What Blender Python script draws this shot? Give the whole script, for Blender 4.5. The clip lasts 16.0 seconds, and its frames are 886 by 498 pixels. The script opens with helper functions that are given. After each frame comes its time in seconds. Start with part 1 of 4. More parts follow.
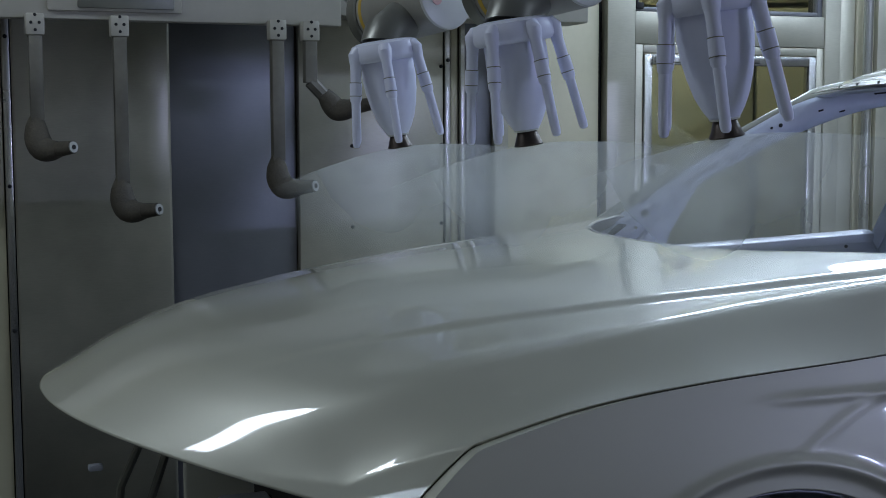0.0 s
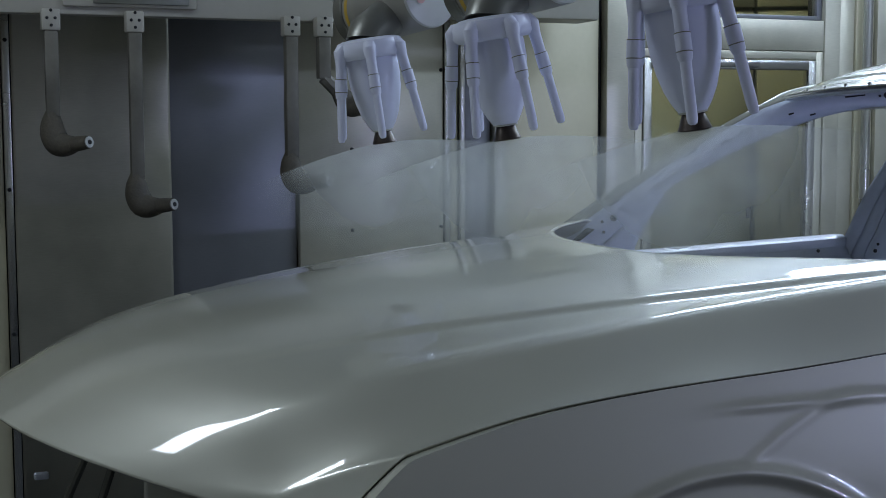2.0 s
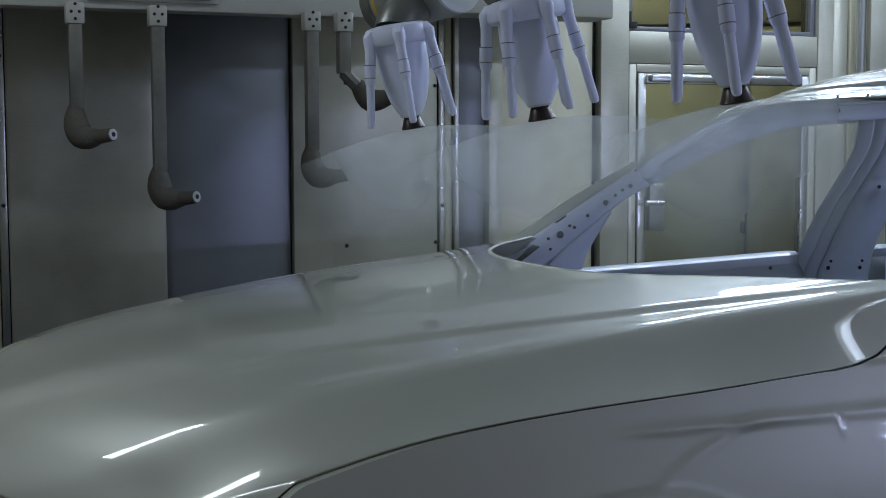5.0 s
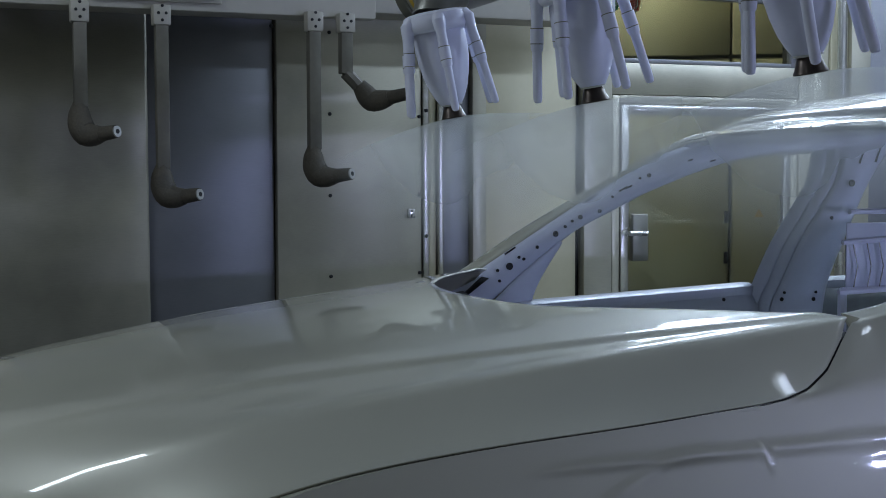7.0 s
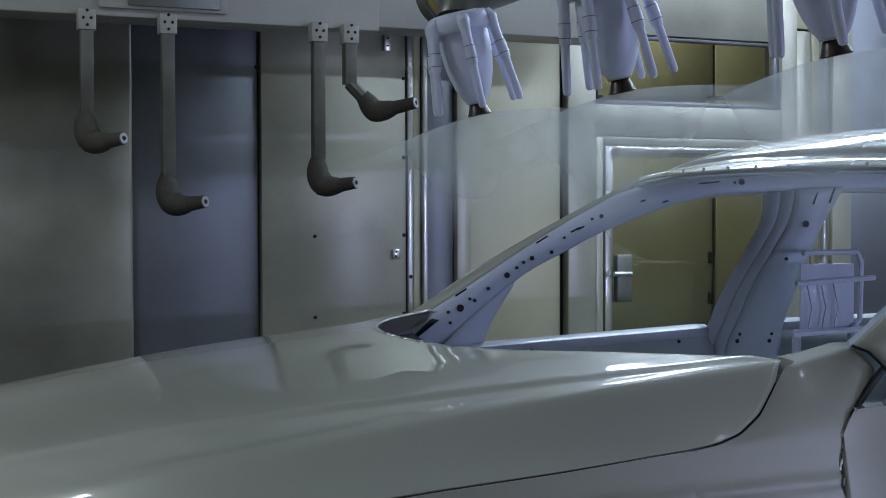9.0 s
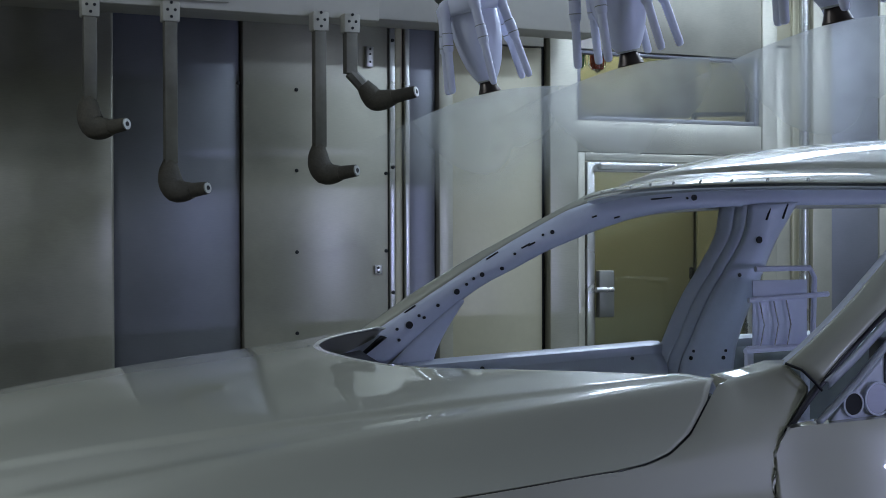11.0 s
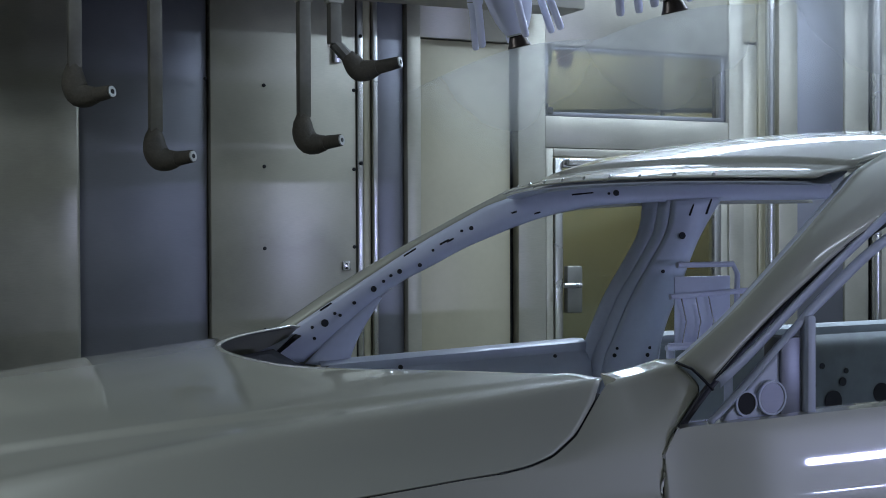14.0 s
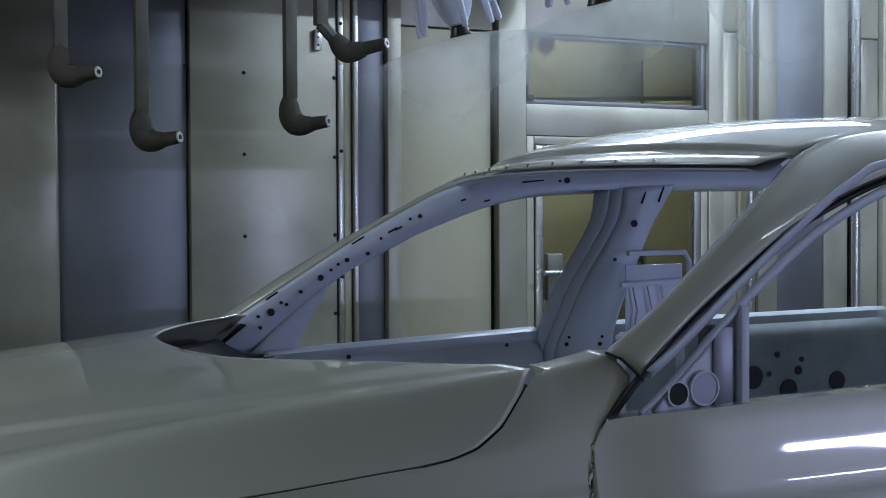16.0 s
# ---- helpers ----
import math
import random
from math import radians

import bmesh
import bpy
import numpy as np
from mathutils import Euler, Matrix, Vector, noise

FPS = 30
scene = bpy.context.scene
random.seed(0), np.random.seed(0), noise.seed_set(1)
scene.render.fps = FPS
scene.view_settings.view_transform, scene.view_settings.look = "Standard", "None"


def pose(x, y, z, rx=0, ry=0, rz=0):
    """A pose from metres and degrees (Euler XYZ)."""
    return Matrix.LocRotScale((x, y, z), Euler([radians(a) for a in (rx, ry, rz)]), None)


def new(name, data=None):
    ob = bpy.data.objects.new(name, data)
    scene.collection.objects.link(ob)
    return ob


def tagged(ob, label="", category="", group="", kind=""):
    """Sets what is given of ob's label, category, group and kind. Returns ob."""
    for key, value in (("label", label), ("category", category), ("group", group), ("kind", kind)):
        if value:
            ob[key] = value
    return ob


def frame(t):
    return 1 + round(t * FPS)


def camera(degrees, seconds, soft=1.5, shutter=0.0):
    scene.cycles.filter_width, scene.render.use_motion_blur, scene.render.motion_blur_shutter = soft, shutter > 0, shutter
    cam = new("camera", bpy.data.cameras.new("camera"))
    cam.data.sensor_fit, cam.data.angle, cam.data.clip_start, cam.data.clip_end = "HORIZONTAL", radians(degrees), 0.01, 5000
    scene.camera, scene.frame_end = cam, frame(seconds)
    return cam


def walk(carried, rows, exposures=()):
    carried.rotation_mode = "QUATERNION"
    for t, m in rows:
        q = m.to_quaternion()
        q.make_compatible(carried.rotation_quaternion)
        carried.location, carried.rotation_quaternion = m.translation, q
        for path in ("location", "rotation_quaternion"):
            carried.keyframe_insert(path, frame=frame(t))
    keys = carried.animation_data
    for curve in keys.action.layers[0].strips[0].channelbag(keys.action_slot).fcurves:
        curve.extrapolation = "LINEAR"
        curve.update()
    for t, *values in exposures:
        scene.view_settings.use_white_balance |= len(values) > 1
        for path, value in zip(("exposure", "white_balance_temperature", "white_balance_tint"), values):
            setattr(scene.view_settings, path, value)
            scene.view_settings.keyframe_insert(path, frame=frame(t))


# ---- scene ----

# ---- camera ----
cam = camera(37.64, 16.0, soft=0.9)
walk(cam, [
    (0.0, pose(0, 0, 1.6, 84.63, 0.14, -21.13)),
    (0.5, pose(0, 0, 1.6, 84.72, 0.14, -21.14)),
    (1.0, pose(0, 0, 1.6, 84.75, 0.14, -21.13)),
    (1.5, pose(0, 0, 1.6, 84.78, 0.14, -21.14)),
    (2.0, pose(0, 0, 1.6, 84.78, 0.14, -21.14)),
    (2.5, pose(0, 0, 1.6, 84.81, 0.15, -21.13)),
    (3.0, pose(0, 0, 1.6, 84.85, 0.15, -21.13)),
    (3.5, pose(0, 0, 1.6, 84.93, 0.16, -21.13)),
    (4.0, pose(0, 0, 1.6, 85.04, 0.17, -21.14)),
    (6.5, pose(0, 0, 1.6, 86.44, 0.17, -21.97)),
    (7.0, pose(0, 0, 1.6, 86.81, 0.17, -22.09)),
    (7.5, pose(0, 0, 1.6, 87.24, 0.16, -22.24)),
    (8.0, pose(0, 0, 1.6, 87.73, 0.16, -22.45)),
    (8.5, pose(0, 0, 1.6, 88.17, 0.15, -22.67)),
    (9.0, pose(0, 0, 1.6, 88.60, 0.16, -22.77)),
    (11.5, pose(0, 0, 1.6, 89.32, 0.17, -23.73)),
    (12.0, pose(0, 0, 1.6, 89.31, 0.19, -23.88)),
    (12.5, pose(0, 0, 1.6, 89.28, 0.20, -24.13)),
    (13.0, pose(0, 0, 1.6, 89.25, 0.21, -24.41)),
    (13.5, pose(0, 0, 1.6, 89.21, 0.23, -24.65)),
    (14.0, pose(0, 0, 1.6, 89.11, 0.24, -24.95)),
    (14.5, pose(0, 0, 1.6, 88.98, 0.26, -25.13)),
    (15.0, pose(0, 0, 1.6, 88.82, 0.27, -25.33)),
    (15.5, pose(0, 0, 1.6, 88.67, 0.27, -25.51)),
    (16.0, pose(0, 0, 1.6, 88.57, 0.27, -25.80)),
], exposures=[(0.0, 0.30), (16.0, 0.30)])
CAR_TRAVEL = [(0.0, -0.000), (0.5, 0.024), (1.0, 0.046), (1.5, 0.070), (2.0, 0.095), (2.5, 0.118), (3.0, 0.144), (3.5, 0.166), (4.0, 0.189), (6.5, 0.309), (7.0, 0.335), (7.5, 0.358), (8.0, 0.381), (8.5, 0.404), (9.0, 0.430), (11.5, 0.545), (12.0, 0.570), (12.5, 0.592), (13.0, 0.614), (13.5, 0.637), (14.0, 0.662), (14.5, 0.684), (15.0, 0.705), (15.5, 0.728), (16.0, 0.751)]
SPRAY_PATH = [(0.0, 0.956, 2.739, 1.555), (0.5, 0.969, 2.594, 1.562), (1.0, 0.976, 2.601, 1.569), (1.5, 0.969, 2.726, 1.569), (2.0, 0.945, 2.812, 1.572), (2.5, 0.963, 2.719, 1.579), (3.0, 0.990, 2.574, 1.593), (3.5, 1.000, 2.463, 1.607), (4.0, 0.980, 2.539, 1.607), (5.1, 1.030, 2.800, 1.645), (6.5, 1.104, 2.536, 1.710), (7.0, 1.118, 2.688, 1.731), (7.5, 1.149, 2.843, 1.759), (8.0, 1.173, 2.736, 1.783), (8.5, 1.208, 2.712, 1.807), (9.0, 1.239, 2.732, 1.835), (11.5, 1.373, 2.832, 1.959), (12.0, 1.397, 2.895, 1.983), (12.5, 1.415, 3.008, 2.004), (13.0, 1.428, 2.967, 2.014), (13.5, 1.428, 2.812, 2.014), (14.0, 1.439, 2.667, 2.021), (14.5, 1.456, 2.777, 2.028), (15.0, 1.452, 2.936, 2.035), (15.5, 1.439, 3.036, 2.038), (16.0, 1.442, 2.877, 2.045)]
BEAM_PATH = [(0.0, -0.28, -0.306), (1.0, -0.258, -0.295), (2.0, -0.233, -0.281), (3.0, -0.206, -0.263), (4.0, -0.173, -0.244), (6.5, -0.1, -0.136), (7.0, -0.082, -0.108), (7.5, -0.067, -0.083), (8.0, -0.049, -0.057), (8.5, -0.032, -0.03), (9.0, -0.015, -0.004), (11.5, 0.065, 0.114), (12.0, 0.078, 0.139), (12.5, 0.091, 0.155), (13.0, 0.098, 0.164), (13.5, 0.105, 0.171), (14.0, 0.11, 0.177), (14.5, 0.117, 0.183), (15.0, 0.121, 0.188), (15.5, 0.126, 0.194), (16.0, 0.132, 0.199)]

# ---- world and lights ----
world = bpy.data.worlds.new("world")
scene.world = world
world.use_nodes = True
world.node_tree.nodes["Background"].inputs[0].default_value = (0.55, 0.6, 0.75, 1)
world.node_tree.nodes["Background"].inputs[1].default_value = 0.02


def area(name, x, y, z, sx, sy, watts, colour, tilt=0.0, turn=0.0):
    lamp = bpy.data.lights.new(name, "AREA")
    lamp.shape, lamp.size, lamp.size_y = "RECTANGLE", sx, sy
    lamp.energy, lamp.color = watts, colour
    ob = new(name, lamp)
    ob.matrix_world = pose(x, y, z, tilt, 0, turn)
    return ob


COOL = (0.66, 0.78, 1.0)
OLIVE = (0.76, 0.87, 1.0)
CYAN = (0.62, 0.77, 1.0)
BLUE = (0.50, 0.56, 1.0)
WARM = (1.0, 0.96, 0.82)
# tube luminaires of the booth: two rows in the roof, one behind the glass of the near side wall; the roof one at x -2.0
# is an added fill, out of view, for hood front and left wall
ROOF_LIGHTS = [(4.3, 0.3, 3.28, 3.4, 0.10, 9, COOL), (-2.0, 0.8, 3.28, 1.8, 0.20, 5, COOL), (-0.75, 2.95, 3.28, 1.1, 0.26, 15, OLIVE), (4.6, 2.6, 3.28, 3.6, 0.14, 76, CYAN)]
for lx, ly, lz, sx, sy, watts, col in ROOF_LIGHTS:
    area("roof_light", lx, ly, lz, sx, sy, watts, col)
area("side_light", 3.85, -0.93, 1.42, 0.9, 0.04, 24.0, BLUE, 90, 0)
area("high_light", 3.5, 4.58, 2.98, 1.9, 0.30, 36, CYAN, -48, 0)
area("corridor_light", 3.3, 5.75, 3.0, 1.2, 0.3, 16, WARM)


# ---- materials ----
def material(name, colour, rough, metal=0.0, grain=0.0, scale=30.0, bump=0.0, stain=0.0, stretch=(1, 1, 1), coat=0.0, tint=None, stain_scale=1.6):
    """A surface with stains at a large scale and grain at a fine one."""
    m = bpy.data.materials.new(name)
    m.use_nodes = True
    t = m.node_tree
    b = t.nodes["Principled BSDF"]
    b.inputs["Roughness"].default_value, b.inputs["Metallic"].default_value = rough, metal
    b.inputs["Coat Weight"].default_value, b.inputs["Coat Roughness"].default_value = coat, 0.03
    co, mp = t.nodes.new("ShaderNodeTexCoord"), t.nodes.new("ShaderNodeMapping")
    mp.inputs["Scale"].default_value = stretch
    t.links.new(co.outputs["Object"], mp.inputs["Vector"])
    big, fine = t.nodes.new("ShaderNodeTexNoise"), t.nodes.new("ShaderNodeTexNoise")
    big.inputs["Scale"].default_value, big.inputs["Detail"].default_value = stain_scale, 5
    fine.inputs["Scale"].default_value, fine.inputs["Detail"].default_value = scale, 4
    t.links.new(co.outputs["Object"], big.inputs["Vector"])
    t.links.new(mp.outputs["Vector"], fine.inputs["Vector"])
    mix = t.nodes.new("ShaderNodeMix")
    mix.data_type = "RGBA"
    dark = tuple(c * (1 - stain) for c in (tint or colour))
    mix.inputs[6].default_value, mix.inputs[7].default_value = (*dark, 1), (*colour, 1)
    ramp = t.nodes.new("ShaderNodeMapRange")
    ramp.inputs["From Min"].default_value, ramp.inputs["From Max"].default_value = 0.35, 0.65
    t.links.new(big.outputs["Fac"], ramp.inputs["Value"])
    t.links.new(ramp.outputs["Result"], mix.inputs[0])
    hs = t.nodes.new("ShaderNodeHueSaturation")
    val = t.nodes.new("ShaderNodeMapRange")
    val.inputs["To Min"].default_value, val.inputs["To Max"].default_value = 1 - grain, 1 + grain
    t.links.new(fine.outputs["Fac"], val.inputs["Value"])
    t.links.new(val.outputs["Result"], hs.inputs["Value"])
    t.links.new(mix.outputs[2], hs.inputs["Color"])
    t.links.new(hs.outputs["Color"], b.inputs["Base Color"])
    rr = t.nodes.new("ShaderNodeMapRange")
    rr.inputs["To Min"].default_value, rr.inputs["To Max"].default_value = max(0.02, rough - 0.5 * grain - 0.25 * stain * rough), min(1, rough + 0.5 * grain + 0.25 * stain * rough)
    t.links.new(big.outputs["Fac"], rr.inputs["Value"])
    t.links.new(rr.outputs["Result"], b.inputs["Roughness"])
    if bump:
        bp = t.nodes.new("ShaderNodeBump")
        bp.inputs["Strength"].default_value, bp.inputs["Distance"].default_value = bump, 0.002
        t.links.new(fine.outputs["Fac"], bp.inputs["Height"])
        t.links.new(bp.outputs["Normal"], b.inputs["Normal"])
    return m


def glass(name, rough=0.02):
    m = bpy.data.materials.new(name)
    m.use_nodes = True
    t = m.node_tree
    t.nodes.remove(t.nodes["Principled BSDF"])
    tr, gl, mx, fr = (t.nodes.new("ShaderNode" + k) for k in ("BsdfTransparent", "BsdfGlossy", "MixShader", "Fresnel"))
    tr.inputs[0].default_value = (0.86, 0.9, 0.86, 1)
    gl.inputs["Roughness"].default_value = rough
    t.links.new(fr.outputs[0], mx.inputs[0])
    t.links.new(tr.outputs[0], mx.inputs[1])
    t.links.new(gl.outputs[0], mx.inputs[2])
    t.links.new(mx.outputs[0], t.nodes["Material Output"].inputs[0])
    return m


def mist(name, dense, reach):
    """Fine paint fog: mostly clear, scattering a little white light, thinning out away from its middle."""
    m = bpy.data.materials.new(name)
    m.use_nodes = True
    t = m.node_tree
    t.nodes.remove(t.nodes["Principled BSDF"])
    tr, tl, df, half, mx = (t.nodes.new("ShaderNode" + k) for k in ("BsdfTransparent", "BsdfTranslucent", "BsdfDiffuse", "MixShader", "MixShader"))
    tl.inputs[0].default_value = df.inputs[0].default_value = (0.90, 0.93, 0.90, 1)
    half.inputs[0].default_value = 0.5
    co, nz, lift, mul, out, flat = (t.nodes.new("ShaderNode" + k) for k in ("TexCoord", "TexNoise", "MapRange", "Math", "MapRange", "VectorMath"))
    nz.inputs["Scale"].default_value, nz.inputs["Detail"].default_value = 4.5, 3
    lift.inputs["From Min"].default_value, lift.inputs["From Max"].default_value = 0.35, 0.65
    lift.inputs["To Min"].default_value, lift.inputs["To Max"].default_value = 0.45 * dense, dense
    flat.operation, mul.operation = "LENGTH", "MULTIPLY"
    out.interpolation_type = "SMOOTHSTEP"
    out.inputs["From Min"].default_value, out.inputs["From Max"].default_value = 0.08, reach
    out.inputs["To Min"].default_value, out.inputs["To Max"].default_value = 1.0, 0.0
    t.links.new(co.outputs["Object"], flat.inputs[0])
    t.links.new(flat.outputs["Value"], out.inputs["Value"])
    t.links.new(co.outputs["Object"], nz.inputs["Vector"])
    t.links.new(nz.outputs["Fac"], lift.inputs["Value"])
    t.links.new(lift.outputs[0], mul.inputs[0])
    t.links.new(out.outputs[0], mul.inputs[1])
    t.links.new(mul.outputs[0], mx.inputs[0])
    t.links.new(tr.outputs[0], mx.inputs[1])
    t.links.new(tl.outputs[0], half.inputs[1])
    t.links.new(df.outputs[0], half.inputs[2])
    t.links.new(half.outputs[0], mx.inputs[2])
    t.links.new(mx.outputs[0], t.nodes["Material Output"].inputs[0])
    return m


def glow(name, colour, strength):
    m = bpy.data.materials.new(name)
    m.use_nodes = True
    b = m.node_tree.nodes["Principled BSDF"]
    b.inputs["Emission Color"].default_value, b.inputs["Emission Strength"].default_value = (*colour, 1), strength
    return m


PAINT = material("wet silver basecoat", (0.475, 0.472, 0.385), 0.42, 0.20, 0.02, 900, 0.03, 0.04, coat=1.0)
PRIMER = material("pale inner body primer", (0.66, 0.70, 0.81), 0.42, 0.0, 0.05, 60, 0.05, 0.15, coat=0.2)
STEEL = material("brushed stainless steel", (0.525, 0.505, 0.41), 0.36, 0.42, 0.10, 40, 0.08, 0.34, stretch=(1, 1, 14), stain_scale=2.2)
STEEL_DARK = material("dull blue grey steel", (0.26, 0.265, 0.295), 0.42, 0.6, 0.06, 30, 0.05, 0.3, stretch=(1, 1, 10))
TRIM = material("polished steel trim", (0.58, 0.58, 0.56), 0.27, 0.95, 0.03, 50, 0.02, 0.1)
BEIGE = material("cream coated panel", (0.55, 0.51, 0.36), 0.42, 0.15, 0.04, 40, 0.04, 0.16)
YELLOW = material("yellowish cabinet paint", (0.46, 0.445, 0.30), 0.5, 0.0, 0.04, 30, 0.03, 0.14)
BEAM = material("warm grey beam enamel", (0.46, 0.44, 0.38), 0.5, 0.1, 0.05, 40, 0.05, 0.2)
OVERSPRAY = material("paint-crusted brown cover", (0.085, 0.075, 0.056), 0.8, 0.0, 0.3, 120, 0.7, 0.35, stain_scale=14)
ARMCOVER = material("dusty strap steel", (0.19, 0.18, 0.15), 0.6, 0.4, 0.12, 60, 0.1, 0.3, stain_scale=8)
PLASTIC = material("white atomizer plastic", (0.74, 0.76, 0.90), 0.36, 0.0, 0.02, 50, 0.03, 0.08, stain_scale=9)
WRIST = material("light grey robot wrist paint", (0.58, 0.59, 0.56), 0.38, 0.1, 0.04, 40, 0.03, 0.14, stain_scale=6)
DRUM = material("brownish grey drum paint", (0.34, 0.33, 0.29), 0.42, 0.1, 0.05, 40, 0.03, 0.2, stain_scale=6)
WRIST_DARK = material("grey robot neck steel", (0.25, 0.25, 0.22), 0.4, 0.6, 0.05, 40, 0.03, 0.2, stain_scale=6)
CUP = material("dark bronze bell cup", (0.075, 0.06, 0.05), 0.35, 0.8, 0.1, 60, 0.02, 0.2)
# darker stand-in for the primer: the roof's shade is put into its colour
INNER_SHADE = material("inner primer darkened by roof shade", (0.33, 0.37, 0.38), 0.5, 0.0, 0.06, 40, 0.05, 0.3, stain_scale=5)
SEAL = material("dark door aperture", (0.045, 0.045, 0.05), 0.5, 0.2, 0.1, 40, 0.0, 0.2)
BLACK = material("black recess", (0.012, 0.012, 0.014), 0.7, 0.0, 0.1, 40, 0.0, 0.2)
RUBBER = material("grey bore ring", (0.5, 0.5, 0.48), 0.4, 0.6, 0.05, 60, 0.02, 0.1)
STRIPE = material("amber tape", (0.55, 0.36, 0.05), 0.5, 0.0, 0.05, 40, 0.0, 0.1)
PINK = material("faded red mark", (0.62, 0.36, 0.34), 0.5, 0.0, 0.05, 40, 0.0, 0.2)
FLOOR = material("grey grating floor", (0.09, 0.09, 0.09), 0.55, 0.4, 0.15, 40, 0.2, 0.3)
CEILING = material("white filter ceiling", (0.42, 0.43, 0.43), 0.8, 0.0, 0.04, 60, 0.1, 0.1)
NEARWALL = material("near booth wall paint", (0.54, 0.50, 0.42), 0.5, 0.1, 0.05, 30, 0.04, 0.2)
GLASS = glass("clear booth glass")
GREEN, RED = material("green lamp lens", (0.03, 0.2, 0.08), 0.25, 0, 0.05, 40), material("red lamp lens", (0.3, 0.04, 0.03), 0.25, 0, 0.05, 40)
DIFFUSER = glow("lamp diffuser", (0.72, 0.86, 1.0), 3.0)
DIFFUSER_BLUE = glow("side diffuser", (0.50, 0.56, 1.0), 2.5)
DIFFUSER_WARM = glow("corridor diffuser", (1.0, 0.9, 0.6), 3.0)
MIST = mist("spray fog", 0.16, 0.33)
CURTAIN = mist("drifting fog", 0.48, 0.33)


# ---- mesh helpers ----
def part(name, bm, mat, parent=None, label="", smooth=True, thick=0.0, at=None):
    me = bpy.data.meshes.new(name)
    bmesh.ops.recalc_face_normals(bm, faces=bm.faces[:])
    bm.to_mesh(me)
    bm.free()
    me.materials.append(mat)
    if smooth:
        me.polygons.foreach_set("use_smooth", [True] * len(me.polygons))
        me.set_sharp_from_angle(angle=radians(38))
    ob = new(name, me)
    if parent:
        ob.parent = parent
    if at is not None:
        ob.matrix_basis = at
    if label:
        ob["label"] = label
    if thick:
        mod = ob.modifiers.new("thickness", "SOLIDIFY")
        mod.thickness, mod.offset = abs(thick), -1 if thick > 0 else 1
    return ob


def box(x0, x1, y0, y1, z0, z1, bevel=0.004, bm=None):
    bm = bm or bmesh.new()
    made = bmesh.ops.create_cube(bm, size=1, matrix=Matrix.Translation(((x0 + x1) / 2, (y0 + y1) / 2, (z0 + z1) / 2)) @ Matrix.Diagonal((abs(x1 - x0), abs(y1 - y0), abs(z1 - z0), 1)))
    if bevel:
        edges = list({e for v in made["verts"] for e in v.link_edges})
        bmesh.ops.bevel(bm, geom=edges, offset=min(bevel, 0.45 * min(abs(x1 - x0), abs(y1 - y0), abs(z1 - z0))), segments=2, affect="EDGES", profile=0.5)
    return bm


def lathe(profile, n=28, m=None, bm=None):
    """Turns (radius, height) points about the z axis."""
    bm = bm or bmesh.new()
    m = m or Matrix()
    rings = []
    for r, z in profile:
        rings.append([bm.verts.new(m @ Vector((r * math.cos(2 * math.pi * k / n), r * math.sin(2 * math.pi * k / n), z))) for k in range(n)])
    for a, b in zip(rings, rings[1:]):
        for k in range(n):
            bm.faces.new((a[k], a[(k + 1) % n], b[(k + 1) % n], b[k]))
    for ring, (r, z) in ((rings[0], profile[0]), (rings[-1], profile[-1])):
        if r > 1e-4:
            bm.faces.new(ring)
    return bm


def tube(points, r, n=10, bm=None, flat=1.0):
    """A round bar along points; r is one radius or one for each point."""
    bm = bm or bmesh.new()
    pts = [Vector(p) for p in points]
    radii = r if isinstance(r, (list, tuple)) else [r] * len(pts)
    rings, up = [], Vector((0.13, 0.97, 0.2)).normalized()
    for i, p in enumerate(pts):
        d = (pts[min(i + 1, len(pts) - 1)] - pts[max(i - 1, 0)]).normalized()
        a = d.cross(up).normalized()
        b = a.cross(d).normalized()
        rings.append([bm.verts.new(p + radii[i] * (math.cos(2 * math.pi * k / n) * a + flat * math.sin(2 * math.pi * k / n) * b)) for k in range(n)])
    for a, b in zip(rings, rings[1:]):
        for k in range(n):
            bm.faces.new((a[k], a[(k + 1) % n], b[(k + 1) % n], b[k]))
    bm.faces.new(rings[0]), bm.faces.new(rings[-1])
    return bm


def sheet(fn, nu, nv, bm=None):
    """A grid surface: fn(u, v) with u and v from 0 to 1 gives a point."""
    bm = bm or bmesh.new()
    rows = [[bm.verts.new(fn(i / nu, j / nv)) for j in range(nv + 1)] for i in range(nu + 1)]
    for a, b in zip(rows, rows[1:]):
        for j in range(nv):
            bm.faces.new((a[j], b[j], b[j + 1], a[j + 1]))
    return bm


def curve(points):
    """A smooth curve through points (centripetal spline), as a function of 0..1 along its length."""
    p = [np.array(q, float) for q in points]
    p = [2 * p[0] - p[1]] + p + [2 * p[-1] - p[-2]]
    out = []
    for i in range(1, len(p) - 2):
        for s in np.linspace(0, 1, 12, endpoint=False):
            a, b, c, d = p[i - 1], p[i], p[i + 1], p[i + 2]
            out.append(0.5 * (2 * b + (c - a) * s + (2 * a - 5 * b + 4 * c - d) * s * s + (3 * b - a - 3 * c + d) * s ** 3))
    out.append(p[-2])
    out = np.array(out)
    run = np.r_[0, np.cumsum(np.linalg.norm(np.diff(out, axis=0), axis=1))]
    run /= run[-1]
    return lambda u: np.array([np.interp(u, run, out[:, k]) for k in range(out.shape[1])])


def band(a, b, bulge=(0, 0, 0), n=40, w=8):
    """A strip between two curves, bowed out by bulge in its middle."""
    ca, cb, bl = curve(a), curve(b), np.array(bulge, float)
    return sheet(lambda u, v: tuple(ca(u) * (1 - v) + cb(u) * v + bl * 4 * v * (1 - v)), n, w)


